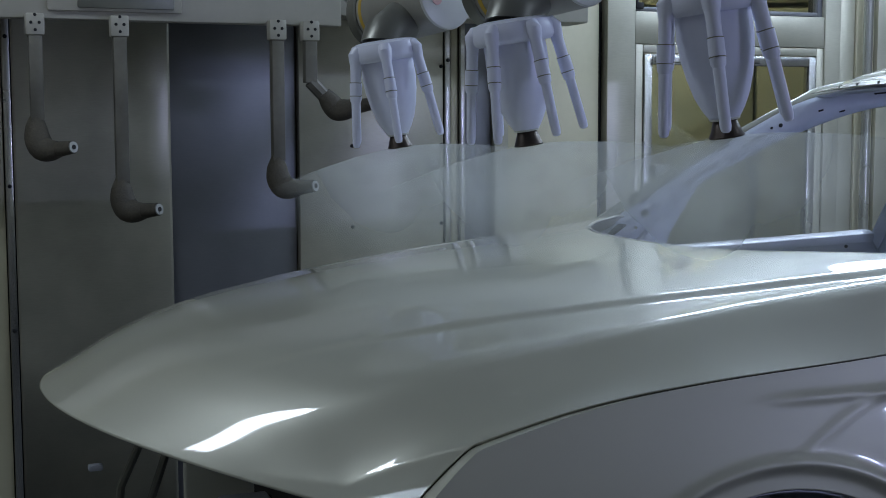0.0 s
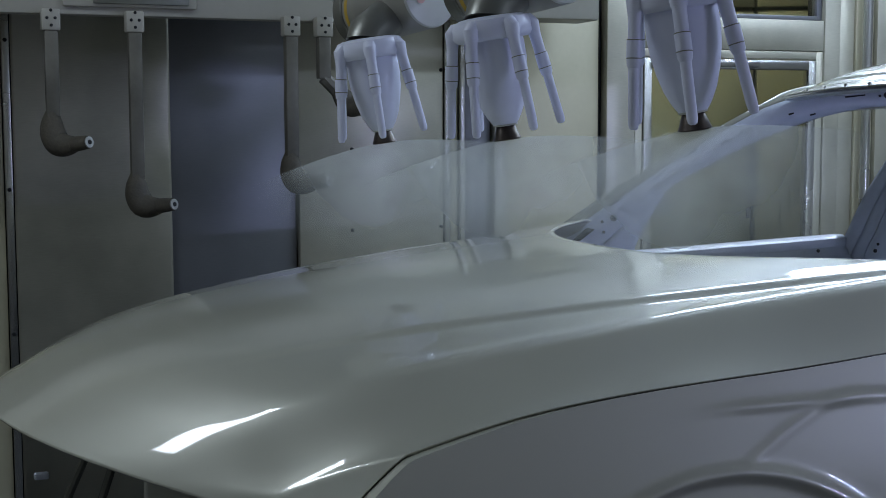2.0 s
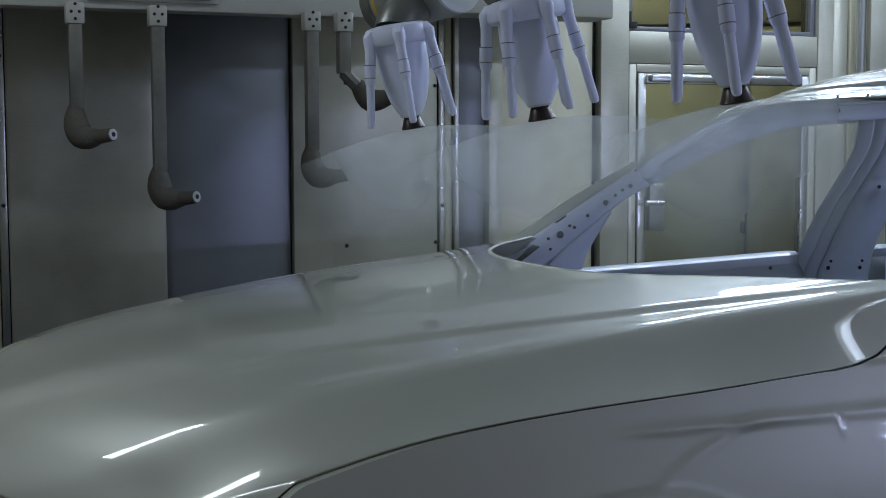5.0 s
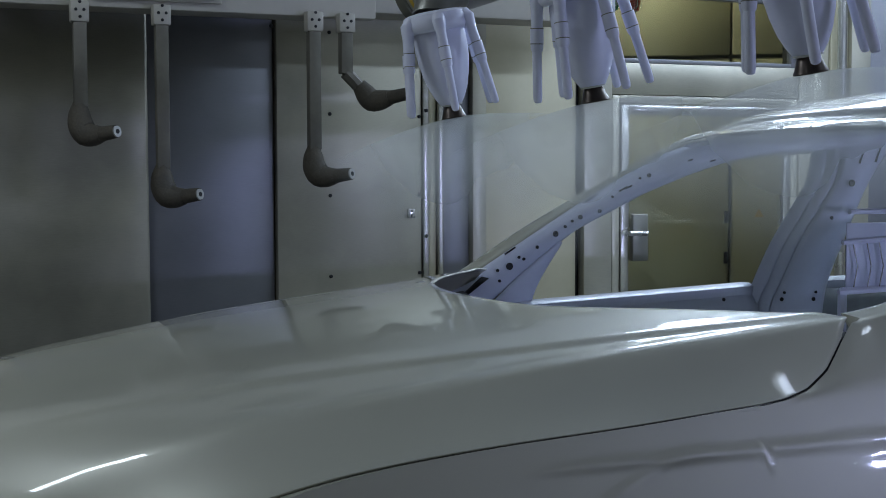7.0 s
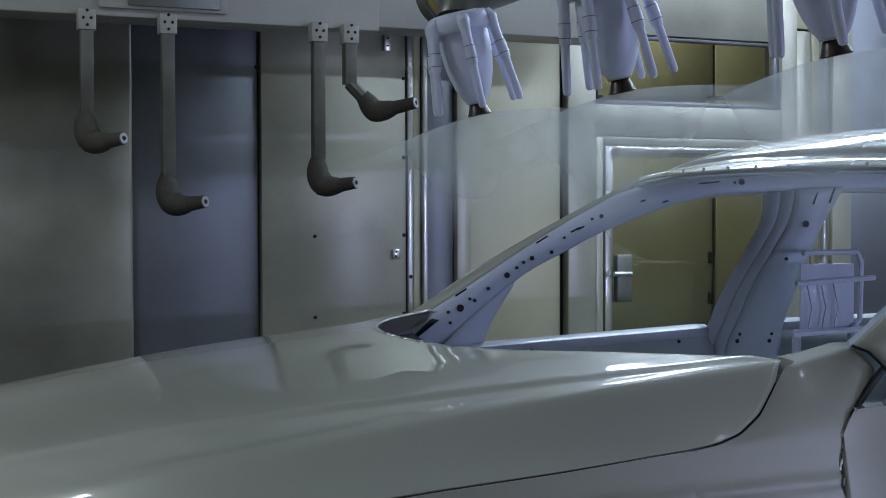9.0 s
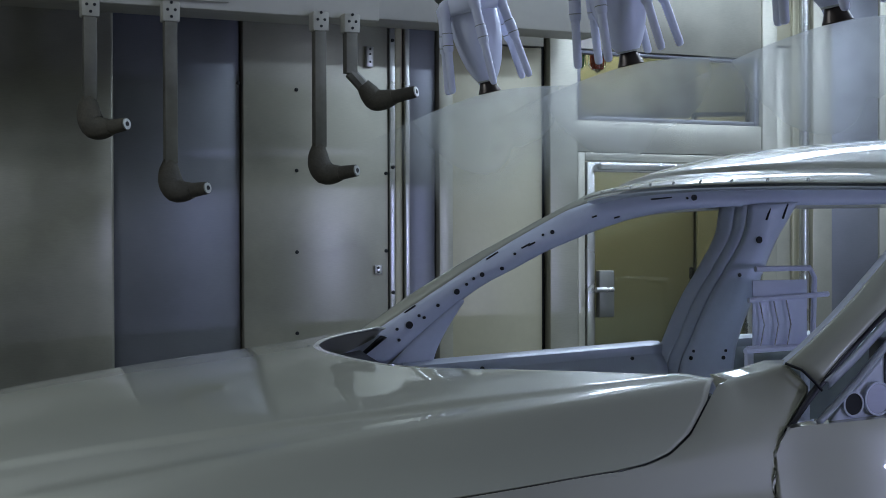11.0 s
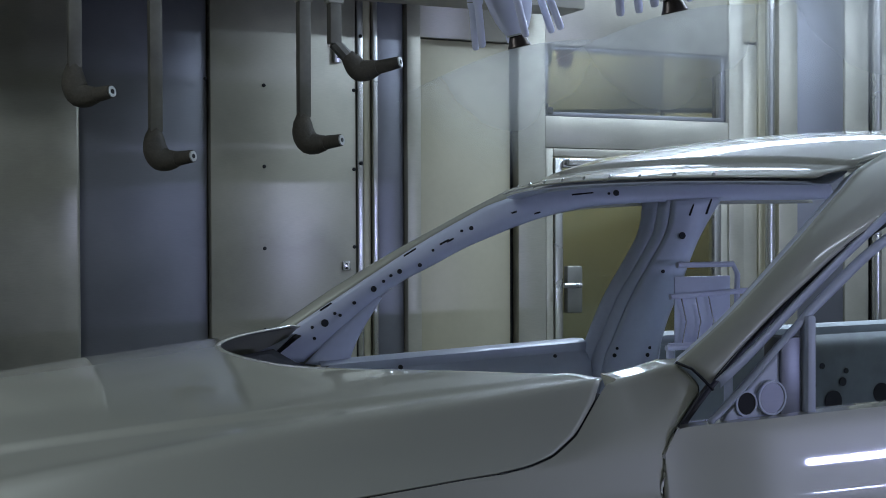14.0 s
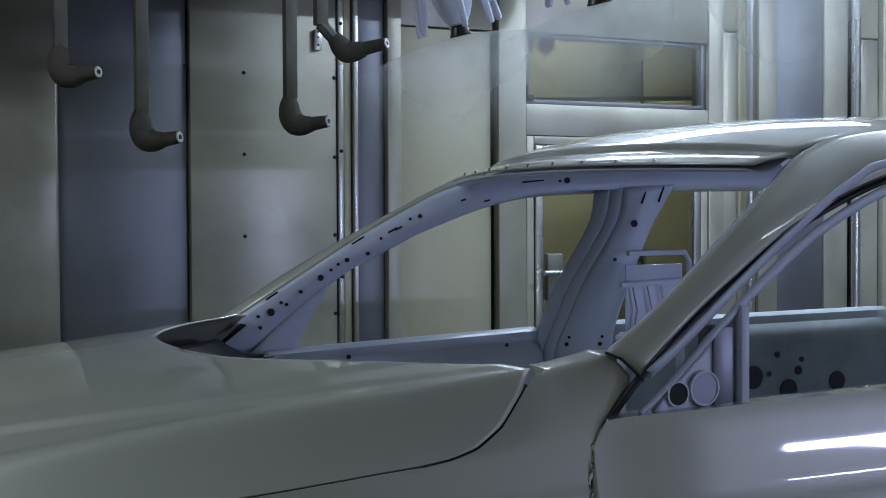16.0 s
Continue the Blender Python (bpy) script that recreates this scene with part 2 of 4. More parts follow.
def table(xs, ys):
    return lambda x: float(np.interp(x, xs, ys))


def soft_table(xs, ys, w):
    """A table whose corners are rounded off over the width w."""
    grid = np.linspace(xs[0], xs[-1], 500)
    wide = np.arange(-40, 41) / 40 * w
    kernel = np.exp(-(wide / (0.45 * w)) ** 2)
    out = np.zeros_like(grid)
    for d, k in zip(wide, kernel):
        g = grid + d
        y = np.interp(g, xs, ys)
        y += np.where(g < xs[0], (g - xs[0]) * (ys[1] - ys[0]) / (xs[1] - xs[0]), 0)
        y += np.where(g > xs[-1], (g - xs[-1]) * (ys[-1] - ys[-2]) / (xs[-1] - xs[-2]), 0)
        out += k * y
    out /= kernel.sum()
    return lambda x: float(np.interp(x, grid, out))


def smooth(x, a, b):
    k = min(1.0, max(0.0, (x - a) / (b - a)))
    return k * k * (3 - 2 * k)


def thing(name, label, category, group="", kind="", at=(0, 0, 0)):
    ob = new(name)
    ob.empty_display_size = 0.1
    ob.location = at
    return tagged(ob, label, category, group, kind)


# ---- booth shell ----
WY = 4.8      # face of the far wall
floor = part("floor", box(-3, 9.5, -1.15, 7.4, -0.1, 0, 0), FLOOR, smooth=False)
tagged(floor, "dark grating floor of the paint booth", "floor", kind="structure")
ceiling = part("ceiling", box(-3, 9.5, -1.15, 7.4, 3.42, 3.5, 0), CEILING, smooth=False)
tagged(ceiling, "white filter ceiling of the booth", "ceiling", kind="structure")
for nm, dims in (("wall_south", (-3, 9.5, -1.15, -1.0, 0, 3.42)), ("wall_west", (-3.1, -3, -1.15, 7.4, 0, 3.42)), ("wall_east", (9.5, 9.6, -1.15, 7.4, 0, 3.42))):
    tagged(part(nm, box(*dims, 0), NEARWALL, smooth=False), "plain grey painted booth wall", "wall", kind="structure")
# housings for all roof lamps, the added fill at x -2.0 included
for lx, ly, lz, sx, sy, watts, col in ROOF_LIGHTS:
    lamp = thing("ceiling_light", "long white tube luminaire set in the ceiling", "light", "ceiling lights", at=(lx, ly, 3.34))
    part("frame", box(-sx / 2 - 0.04, sx / 2 + 0.04, -sy / 2 - 0.04, sy / 2 + 0.04, 0.02, 0.08, 0.01), TRIM, lamp)
    part("diffuser", box(-sx / 2, sx / 2, -sy / 2, sy / 2, 0.0, 0.02, 0.004), DIFFUSER, lamp)
lamp = thing("wall_light", "long white luminaire in the booth side wall", "light", at=(3.85, -0.98, 1.42))
part("frame", box(-0.5, 0.5, -0.02, 0.01, -0.05, 0.05, 0.008), TRIM, lamp)
part("diffuser", box(-0.45, 0.45, 0.01, 0.03, -0.02, 0.02, 0.004), DIFFUSER_BLUE, lamp)

lamp = thing("high_wall_light", "angled white luminaire high on the panelled wall", "light", at=(3.5, 4.66, 3.0))
part("trough", box(-1.02, 1.02, 0.0, 0.14, -0.02, 0.16, 0.01), TRIM, lamp)
part("diffuser", box(-0.96, 0.96, -0.01, 0.0, 0.0, 0.12, 0.004), DIFFUSER, lamp)

wall = thing("wall_north", "steel panelled booth wall with trims and bolts", "wall", kind="structure")


def slab(name, x0, x1, z0, z1, mat, proud=0.0, depth=0.06, label=""):
    return part(name, box(x0, x1, WY - proud, WY + depth, z0, z1, 0.003), mat, wall, label)


slab("panel", -3.0, 0.208, 0, 3.42, BEIGE, 0.0, label="cream coated panel")
slab("trim_strip", 0.212, 0.238, 0, 3.42, TRIM, 0.012)
bent = sheet(lambda u, w: (0.242 + 0.546 * u, WY + 1.0 * max(0.0, 0.242 + 0.546 * u - 0.70) ** 2, 3.42 * w), 48, 2)
part("panel", bent, STEEL, wall, "brushed steel panel with a softly bent edge", thick=0.01)
slab("panel", 0.792, 1.266, 0, 3.42, STEEL_DARK, -0.03, label="blue grey recessed panel")
slab("panel", 1.272, 1.856, 0, 3.42, STEEL, 0.0)
slab("trim_strip", 1.860, 1.884, 0, 3.42, TRIM, 0.01)
slab("panel", 1.888, 1.918, 0, 3.42, BEIGE, 0.0)
slab("trim_strip", 1.922, 1.942, 0, 3.42, TRIM, 0.02)
slab("panel", 1.946, 2.060, 0, 3.42, STEEL_DARK, 0.0)
slab("post", 2.064, 2.124, 0, 3.42, STEEL, 0.03)
slab("panel", 2.128, 2.553, 0, 2.37, BEIGE, -0.02, label="cream coated panel")
slab("panel", 2.128, 2.553, 2.374, 3.42, STEEL, 0.0)
slab("post", 2.577, 2.708, 0, 3.42, STEEL, 0.01)
slab("joint", 2.553, 2.577, 0, 3.42, BLACK, -0.04)
slab("rail", 2.710, 3.655, 1.942, 2.075, STEEL, 0.006)
slab("header", 2.710, 3.655, 2.376, 3.42, STEEL, 0.004)
slab("post", 3.657, 3.738, 0, 3.42, STEEL, 0.012)
slab("panel", 3.742, 3.846, 0, 2.44, STEEL, -0.03)
slab("panel", 3.742, 3.846, 2.45, 3.42, BEIGE, -0.03)
part("post", lathe([(0.022, 0), (0.022, 3.42)], 16, Matrix.Translation((3.88, WY - 0.02, 0))), TRIM, wall, "round steel post")
slab("panel", 3.85, 3.945, 0, 3.42, BEIGE, -0.02)
slab("panel", 3.95, 4.058, 0, 3.42, STEEL, 0.0)
slab("panel", 4.062, 4.340, 0, 3.42, STEEL_DARK, -0.01, label="blue grey recessed panel")
slab("panel", 4.344, 4.488, 0, 3.42, STEEL, 0.0)
part("post", lathe([(0.024, 0), (0.024, 3.42)], 16, Matrix.Translation((4.52, WY - 0.02, 0))), TRIM, wall, "round steel post")
slab("panel", 4.55, 4.70, 0, 2.45, STEEL, -0.02)
slab("panel", 4.55, 4.70, 2.46, 3.42, BEIGE, -0.02)
x = 4.705
for i, wd in enumerate((0.3, 0.42, 0.1, 0.5, 0.3, 0.6, 0.12, 0.7, 0.6, 1.0)):
    slab("panel", x, x + wd - 0.005, 0, 3.42, (STEEL, BEIGE, TRIM, STEEL_DARK)[i % 4], 0.0 if i % 2 else 0.01)
    x += wd
part("backing", box(-3, 2.56, WY + 0.06, WY + 0.12, 0, 3.42, 0), BLACK, wall)
part("backing", box(3.66, 9.5, WY + 0.06, WY + 0.12, 0, 3.42, 0), BLACK, wall)
# bolts and the small latch plate
bolt_mesh = None
BOLTS = [(bx, bz) for bx in (0.266, 0.656) for bz in (0.92, 1.23, 1.545, 1.862, 2.178)] + [(1.48, bz) for bz in (1.216, 1.528, 1.841, 2.151)] + [(1.847, bz) for bz in (1.22, 1.53, 1.836, 2.147)]
BOLTS2 = [(0.225, bz) for bz in (0.886, 1.396, 1.916)] + [(1.872, bz) for bz in (0.86, 1.365, 1.86, 2.36)] + [(1.932, 1.76), (1.932, 2.02), (1.25, 2.165)]
for k, (bx, bz) in enumerate(BOLTS + BOLTS2):
    y = WY if k < len(BOLTS) else WY - 0.012
    if bolt_mesh is None:
        first = part("bolt", lathe([(0.0075, 0), (0.0072, 0.003), (0.004, 0.005), (0.0, 0.005)], 10), BLACK, wall, at=pose(bx, y, bz, 90, 0, 0))
        bolt_mesh = first.data
    else:
        ob = new("bolt", bolt_mesh)
        ob.parent, ob.matrix_basis = wall, pose(bx, y, bz, 90, 0, 0)
latch = part("latch_plate", box(1.795, 1.828, WY - 0.008, WY, 1.438, 1.474, 0.002), TRIM, wall)
part("screw_hole", lathe([(0.0045, 0), (0.0045, 0.003)], 10, pose(1.811, WY - 0.008, 1.464, 90, 0, 0)), BLACK, latch)
part("screw_hole", lathe([(0.0045, 0), (0.0045, 0.003)], 10, pose(1.811, WY - 0.008, 1.447, 90, 0, 0)), BLACK, latch)
clip = part("bracket", box(1.76, 1.79, WY - 0.02, WY, 2.25, 2.33, 0.003), TRIM, wall, "small pierced steel bracket")
for hz in (2.27, 2.3, 2.32):
    part("screw_hole", lathe([(0.004, 0), (0.004, 0.002)], 8, pose(1.775, WY - 0.0205, hz, 90, 0, 0)), BLACK, clip)

# transom window over the door
win = thing("window_1", "steel framed transom window looking into a yellow corridor", "window", kind="structure")
for nm, dims in (("window_frame", (2.712, 2.735, 2.078, 2.374)), ("window_frame", (3.63, 3.655, 2.078, 2.374)), ("window_frame", (2.735, 3.63, 2.078, 2.096)), ("window_frame", (2.735, 3.63, 2.358, 2.374))):
    part(nm, box(dims[0], dims[1], WY + 0.012, WY + 0.05, dims[2], dims[3], 0.003), STEEL_DARK, win)
pane = part("pane", box(2.735, 3.63, WY + 0.028, WY + 0.034, 2.096, 2.358, 0), GLASS, win)
pane.visible_shadow = False

bm = box(2.714, 2.722, WY - 0.004, WY + 0.012, 2.086, 2.155, 0.001)
box(2.722, 2.748, WY - 0.004, WY + 0.012, 2.086, 2.112, 0.001, bm)
part("corner_bracket", bm, BLACK, win, "dark stepped corner bracket")

# glazed door
door = thing("door_1", "closed steel framed door with a large clear pane", "door", kind="structure")
for dims in ((2.712, 2.748, 0, 1.94), (3.618, 3.655, 0, 1.94), (2.748, 3.618, 1.905, 1.94)):
    part("door_frame", box(dims[0], dims[1], WY - 0.004, WY + 0.06, dims[2], dims[3], 0.004), STEEL, door)
for dims in ((2.752, 2.79, 0.02, 1.9), (3.575, 3.614, 0.02, 1.9), (2.79, 3.575, 1.858, 1.9), (2.79, 3.575, 0.02, 0.25)):
    part("stile", box(dims[0], dims[1], WY - 0.012, WY + 0.03, dims[2], dims[3], 0.004), TRIM, door)
pane = part("pane", box(2.79, 3.575, WY + 0.006, WY + 0.012, 0.25, 1.858, 0), GLASS, door)
pane.visible_shadow = False
lock = part("lock_case", box(2.80, 2.875, WY - 0.03, WY + 0.006, 1.24, 1.44, 0.006), WRIST_DARK, door)
part("handle", tube([(2.84, WY - 0.03, 1.36), (2.84, WY - 0.07, 1.36), (2.76, WY - 0.07, 1.36)], 0.011), TRIM, lock, "bright lever handle")
part("closer", box(2.80, 3.3, WY - 0.045, WY - 0.012, 1.865, 1.895, 0.006), TRIM, door)

# corridor behind the glass
cor = thing("wall_corridor", "cream corridor wall behind the booth glass", "wall", kind="structure")
part("wall", box(-3, 9.5, 7.3, 7.4, 0, 3.42, 0), BEIGE, cor)
lamp = thing("corridor_lamp", "warm tube lamp on the corridor ceiling", "light", at=(3.3, 5.75, 3.06))
part("frame", box(-0.64, 0.64, -0.19, 0.19, 0.02, 0.08, 0.01), TRIM, lamp)
part("diffuser", box(-0.6, 0.6, -0.15, 0.15, 0.0, 0.02, 0.004), DIFFUSER_WARM, lamp)
part("rod", lathe([(0.012, 0.08), (0.012, 0.36)], 10), TRIM, lamp)
# cabinets along the corridor
CY = 5.9
cx = 0.0
for i, wd in enumerate((0.75, 0.50, 0.62, 0.62, 0.62, 0.62)):
    cab = thing("cabinet", "tall yellowish enamelled switch cabinet with dark hinges", "cabinet", "corridor cabinets")
    cab.matrix_basis = pose(2.25 + 0.866 * cx, 6.55 - 0.5 * cx, 0, 0, 0, -30)
    part("body", box(0, wd - 0.01, 0.02, 0.5, 0, 2.2, 0.006), YELLOW, cab)
    part("door", box(0.008, wd - 0.018, 0, 0.02, 0.06, 2.19, 0.005), YELLOW, cab)
    part("top_box", box(0, wd - 0.01, 0.0, 0.5, 2.215, 3.0, 0.006), YELLOW, cab)
    for hz in (0.5, 1.18, 1.39, 2.14):
        part("hinge", box(wd - 0.035, wd - 0.012, -0.014, 0.0, hz - 0.03, hz + 0.03, 0.003), BLACK, cab)
    cx += wd
for k, (lx, mat) in enumerate(((3.02, GREEN), (3.13, RED))):
    sig = thing("signal_lamp", "caged %s signal lamp in the corridor" % ("green" if k == 0 else "red"), "lamp", "signal lamps", at=(lx, 5.35, 2.43))
    part("lens", lathe([(0.03, -0.06), (0.036, -0.02), (0.036, 0.03), (0.0, 0.06)], 16), mat, sig)
    part("base", lathe([(0.045, 0.04), (0.045, 0.075), (0.02, 0.09), (0.02, 1.0)], 16), TRIM, sig)
    for q in range(4):
        a = q * math.pi / 2
        part("cage_wire", tube([(0.045 * math.cos(a), 0.045 * math.sin(a), 0.045), (0.047 * math.cos(a), 0.047 * math.sin(a), -0.04), (0, 0, -0.075)], 0.003, 6), TRIM, sig)

sign = thing("warning_sign", "small yellow triangular warning plate on a cabinet", "sign", at=(3.982, 5.532, 1.403))
sign.rotation_euler = (0, 0, radians(-30))
bm = lathe([(0.0, 0.0), (0.03, 0.0), (0.03, 0.004), (0.0, 0.004)], 3, pose(0, 0, 0, 90, 30, 0))
part("plate", bm, STRIPE, sign, smooth=False)

# ---- moving nozzle beam ----
beam = thing("nozzle_beam", "long grey enamelled beam carrying four hanging spray nozzles", "machine beam")
part("front_plate", box(-0.9, 1.537, 4.18, 4.24, 2.238, 2.62, 0.006), BEAM, beam)
part("back_box", box(-0.9, 1.42, 4.24, 4.5, 2.26, 2.62, 0.01), BEAM, beam)
part("rear_beam", box(-0.9, 2.62, 4.5, 4.68, 2.30, 2.62, 0.01), BEAM, beam)
cover = part("access_cover", box(0.60, 1.01, 4.165, 4.18, 2.262, 2.5, 0.02), BEAM, beam)
part("cover_panel", box(0.69, 0.985, 4.155, 4.165, 2.272, 2.49, 0.015), WRIST_DARK, cover)


def elbow(base, path, radii):
    line, rad = curve([tuple(base + Vector(p)) for p in path]), curve([(i, r) for i, r in enumerate(radii)])
    return tube([tuple(line(q / 16)) for q in range(17)], [float(np.interp(q / 16, np.linspace(0, 1, len(radii)), radii)) for q in range(17)], 18)


def nozzle(bx, stem_z, tipdx, tilt):
    """A strap with a bolted foot and a crusted angled nozzle."""
    stem = tipdx == 0
    foot = part("foot", box(bx - 0.028, bx + 0.028, 4.13, 4.18, 2.185, 2.25, 0.006), BEAM, beam, "bolted clamp foot")
    for qx, qz in ((0, 0.245), (-0.012, 0.222), (0.012, 0.222), (0, 0.2)):
        part("bolt", lathe([(0.005, 0), (0.005, 0.002), (0, 0.003)], 8, pose(bx + qx, 4.13, 2.0 + qz, 90, 0, 0)), BLACK, foot)
    if tilt == 0:
        part("strap", box(bx - 0.02, bx + 0.02, 4.135, 4.175, stem_z, 2.19, 0.003), ARMCOVER, beam, "flat steel strap")
        base = Vector((bx, 4.155, stem_z))
    else:
        part("strap", box(bx - 0.02, bx + 0.02, 4.135, 4.175, 2.05, 2.19, 0.003), ARMCOVER, beam, "flat steel strap")
        part("strap", tube([(bx, 4.155, 2.055), (bx + 0.045, 4.155, 2.01)], 0.022, 8), ARMCOVER, beam, "cranked steel strap")
        base = Vector((bx + 0.055, 4.155, 2.005))
    if tilt == 0:
        body = elbow(base, ((-0.002, 0, 0.012), (-0.004, 0, -0.02), (-0.002, -0.004, -0.055), (0.010, -0.016, -0.083), (0.03, -0.035, -0.09), (0.055, -0.062, -0.087)), [0.020, 0.033, 0.039, 0.040, 0.034, 0.025])
        a, b = base + Vector((0.052, -0.058, -0.087)), base + Vector((0.092, -0.108, -0.080))
    else:
        body = elbow(base, ((-0.01, 0, 0.012), (0.01, -0.002, -0.015), (0.03, -0.010, -0.04), (0.052, -0.03, -0.042), (0.08, -0.06, -0.034)), [0.024, 0.034, 0.038, 0.034, 0.026])
        a, b = base + Vector((0.075, -0.055, -0.035)), base + Vector((0.135, -0.118, -0.020))
    nb = part("nozzle_body", body, OVERSPRAY, beam, "overspray-crusted brown nozzle elbow")
    part("barrel", tube([a, b], [0.024, 0.020], 16), OVERSPRAY, nb)
    d = (b - a).normalized()
    part("bore_ring", tube([b - 0.002 * d, b + 0.004 * d], 0.017, 16), RUBBER, nb, "bare steel nozzle face")
    part("bore", tube([b + 0.0035 * d, b + 0.0055 * d], 0.0075, 12), BLACK, nb)


nozzle(0.562, 1.928, 0, 0)
nozzle(0.812, 1.735, 0, 0)
nozzle(1.310, 1.798, 0, 0)
nozzle(1.420, 2.0, 1, 1)

# ---- paint atomizers ----
def atomizer(turn):
    """A bell atomizer with its ring of charging fingers; the origin is the rim of the bell cup."""
    a = thing("paint_atomizer", "white bell atomizer with splayed charging fingers on a robot wrist", "paint sprayer", "bell atomizers")
    part("bell_cup", lathe([(0.0, 0.006), (0.022, 0.004), (0.0268, 0.0), (0.0275, 0.002), (0.0245, 0.008), (0.018, 0.027), (0.015, 0.030), (0.0, 0.030)], 32), CUP, a, "dark bronze bell cup")
    body = part("body", lathe([(0.0, 0.029), (0.020, 0.029), (0.0235, 0.0305), (0.0265, 0.0345), (0.033, 0.045), (0.0425, 0.066), (0.0505, 0.094), (0.0565, 0.126), (0.059, 0.155), (0.058, 0.185), (0.054, 0.215)], 40), PLASTIC, a)
    part("collar", lathe([(0.0185, 0.0268), (0.0235, 0.0275), (0.0245, 0.030), (0.022, 0.032)], 32), WRIST, body, "thin grey collar")
    ring = part("finger_ring", lathe([(0.050, 0.193), (0.066, 0.192), (0.073, 0.195), (0.077, 0.202), (0.0765, 0.220), (0.072, 0.231), (0.060, 0.236), (0.046, 0.238), (0.046, 0.198), (0.050, 0.193)], 40), PLASTIC, a)
    for k in range(6):
        an = radians(turn + 60 * k)
        c, s = math.cos(an), math.sin(an)
        def at(r, z):
            return (r * c, r * s, z)
        part("lug", tube([at(0.060, 0.222), at(0.070, 0.220), at(0.0765, 0.213), at(0.0785, 0.195)], [0.012, 0.0145, 0.0150, 0.0128], 14), PLASTIC, ring)
        f = part("finger", tube([at(0.0775, 0.204), at(0.0805, 0.186), at(0.0855, 0.156), at(0.0862, 0.1545), at(0.0905, 0.128), at(0.0925, 0.116), at(0.0935, 0.111)], [0.0125, 0.0112, 0.0108, 0.0125, 0.0125, 0.0115, 0.0088], 16), PLASTIC, a)
        part("rod", tube([at(0.0932, 0.113), at(0.1065, 0.026), at(0.1072, 0.019), at(0.1075, 0.0165)], [0.0090, 0.0086, 0.0072, 0.004], 14), PLASTIC, f)
        for r, z in ((0.0858, 0.1556), (0.0906, 0.1275)):
            part("seam", tube([at(r, z), at(r + 0.0003, z - 0.0016)], 0.01285, 16), WRIST_DARK, f, "thin dark seam")
    part("neck", tube([(0.0, 0.0, 0.228), (0.006, 0.003, 0.246), (0.04, 0.02, 0.262), (0.08, 0.05, 0.285)], [0.052, 0.050, 0.048, 0.046], 28), WRIST_DARK, a, "grey steel robot neck")
    axis = pose(0.150, -0.040, 0.314, 0, 87, -70)
    drum = part("wrist_drum", lathe([(0.070, -0.006), (0.0745, -0.010), (0.0755, -0.016), (0.0755, -0.20), (0.0725, -0.206), (0.0725, -0.272), (0.0, -0.274)], 44, axis), DRUM, a, "brownish grey robot wrist drum")
    part("end_cap", lathe([(0.0, 0.0), (0.066, -0.001), (0.0735, -0.004), (0.0752, -0.010), (0.072, -0.012)], 44, axis), WRIST, drum, "flat white end cap")
    part("tape", lathe([(0.0732, -0.223), (0.0732, -0.233)], 40, axis), STRIPE, drum, "amber tape band")
    part("rear_collar", lathe([(0.0745, -0.242), (0.078, -0.246), (0.078, -0.272), (0.07, -0.278)], 40, axis), WRIST_DARK, drum)
    part("mark", lathe([(0.0, 0.0), (0.014, 0.0), (0.014, 0.001), (0.0, 0.001)], 14, axis @ pose(0.005, -0.034, 0.0004)), PINK, drum, "faded red mark")
    part("forearm", tube([(0.07, 0.19, 0.36), (0.02, 0.27, 0.47), (-0.08, 0.33, 0.78)], [0.074, 0.085, 0.09], 20), WRIST, a)
    def cap(u, w):
        an, r = 2 * math.pi * w, 0.020 + 0.33 * u
        return (r * math.cos(an), r * math.sin(an), -0.066 * u ** 1.5)
    def curtain(u, w):
        x = 0.37 * (2 * u - 1)
        top = -0.066 * max(0.0, (abs(x) - 0.02) / 0.33) ** 1.5
        return (x * 0.94, -0.34 * x + 0.3 * x * x, top + (-0.36 - top) * w)
    for fn, nu, nv, mat in ((cap, 14, 64, MIST), (curtain, 40, 20, CURTAIN)):
        fog = part("spray_fog", sheet(fn, nu, nv), mat, a, "thin white paint fog")
        fog.visible_shadow = False
    return a


ATOMIZERS = [atomizer(11), atomizer(35), atomizer(-3)]

# ---- car body ----
YC = 2.342
car = thing("car_body", "unfinished sedan body in wet silver base coat", "car", at=(0, YC, 0))
hood_rise = soft_table([0, .02, .05, .1, .17, .25, .33, .415, .52, .64, .75, .85, 1.02, 1.1, 1.2, 1.3, 1.5], [1.105, 1.126, 1.150, 1.189, 1.224, 1.249, 1.266, 1.280, 1.297, 1.312, 1.324, 1.333, 1.350, 1.360, 1.371, 1.377, 1.384], 0.06)
shut = soft_table([.50, .535, .583, .64, .705, .79, .878, .97, 1.063, 1.16, 1.262, 1.37, 1.483, 1.8], [1.115, 1.132, 1.154, 1.172, 1.188, 1.208, 1.222, 1.231, 1.238, 1.243, 1.248, 1.256, 1.265, 1.270], 0.14)
VS = 0.757


def hood_front(v):
    return 0.15 + 0.70 * v * v


def hood_rear(v):
    a = abs(v)
    if a < 0.695:
        return 1.33 + 0.359 * (a / 0.695) ** 2.2
    return float(np.interp(a, [.695, .715, .735, .748, .754, VS], [1.689, 1.662, 1.618, 1.572, 1.53, 1.48]))


ROLL = soft_table([0.1, 0.3, 0.5, 0.7, 0.95, 1.25, 1.5, 1.8], [0.43, 0.505, 0.562, 0.602, 0.628, 0.652, 0.682, 0.705], 0.25)
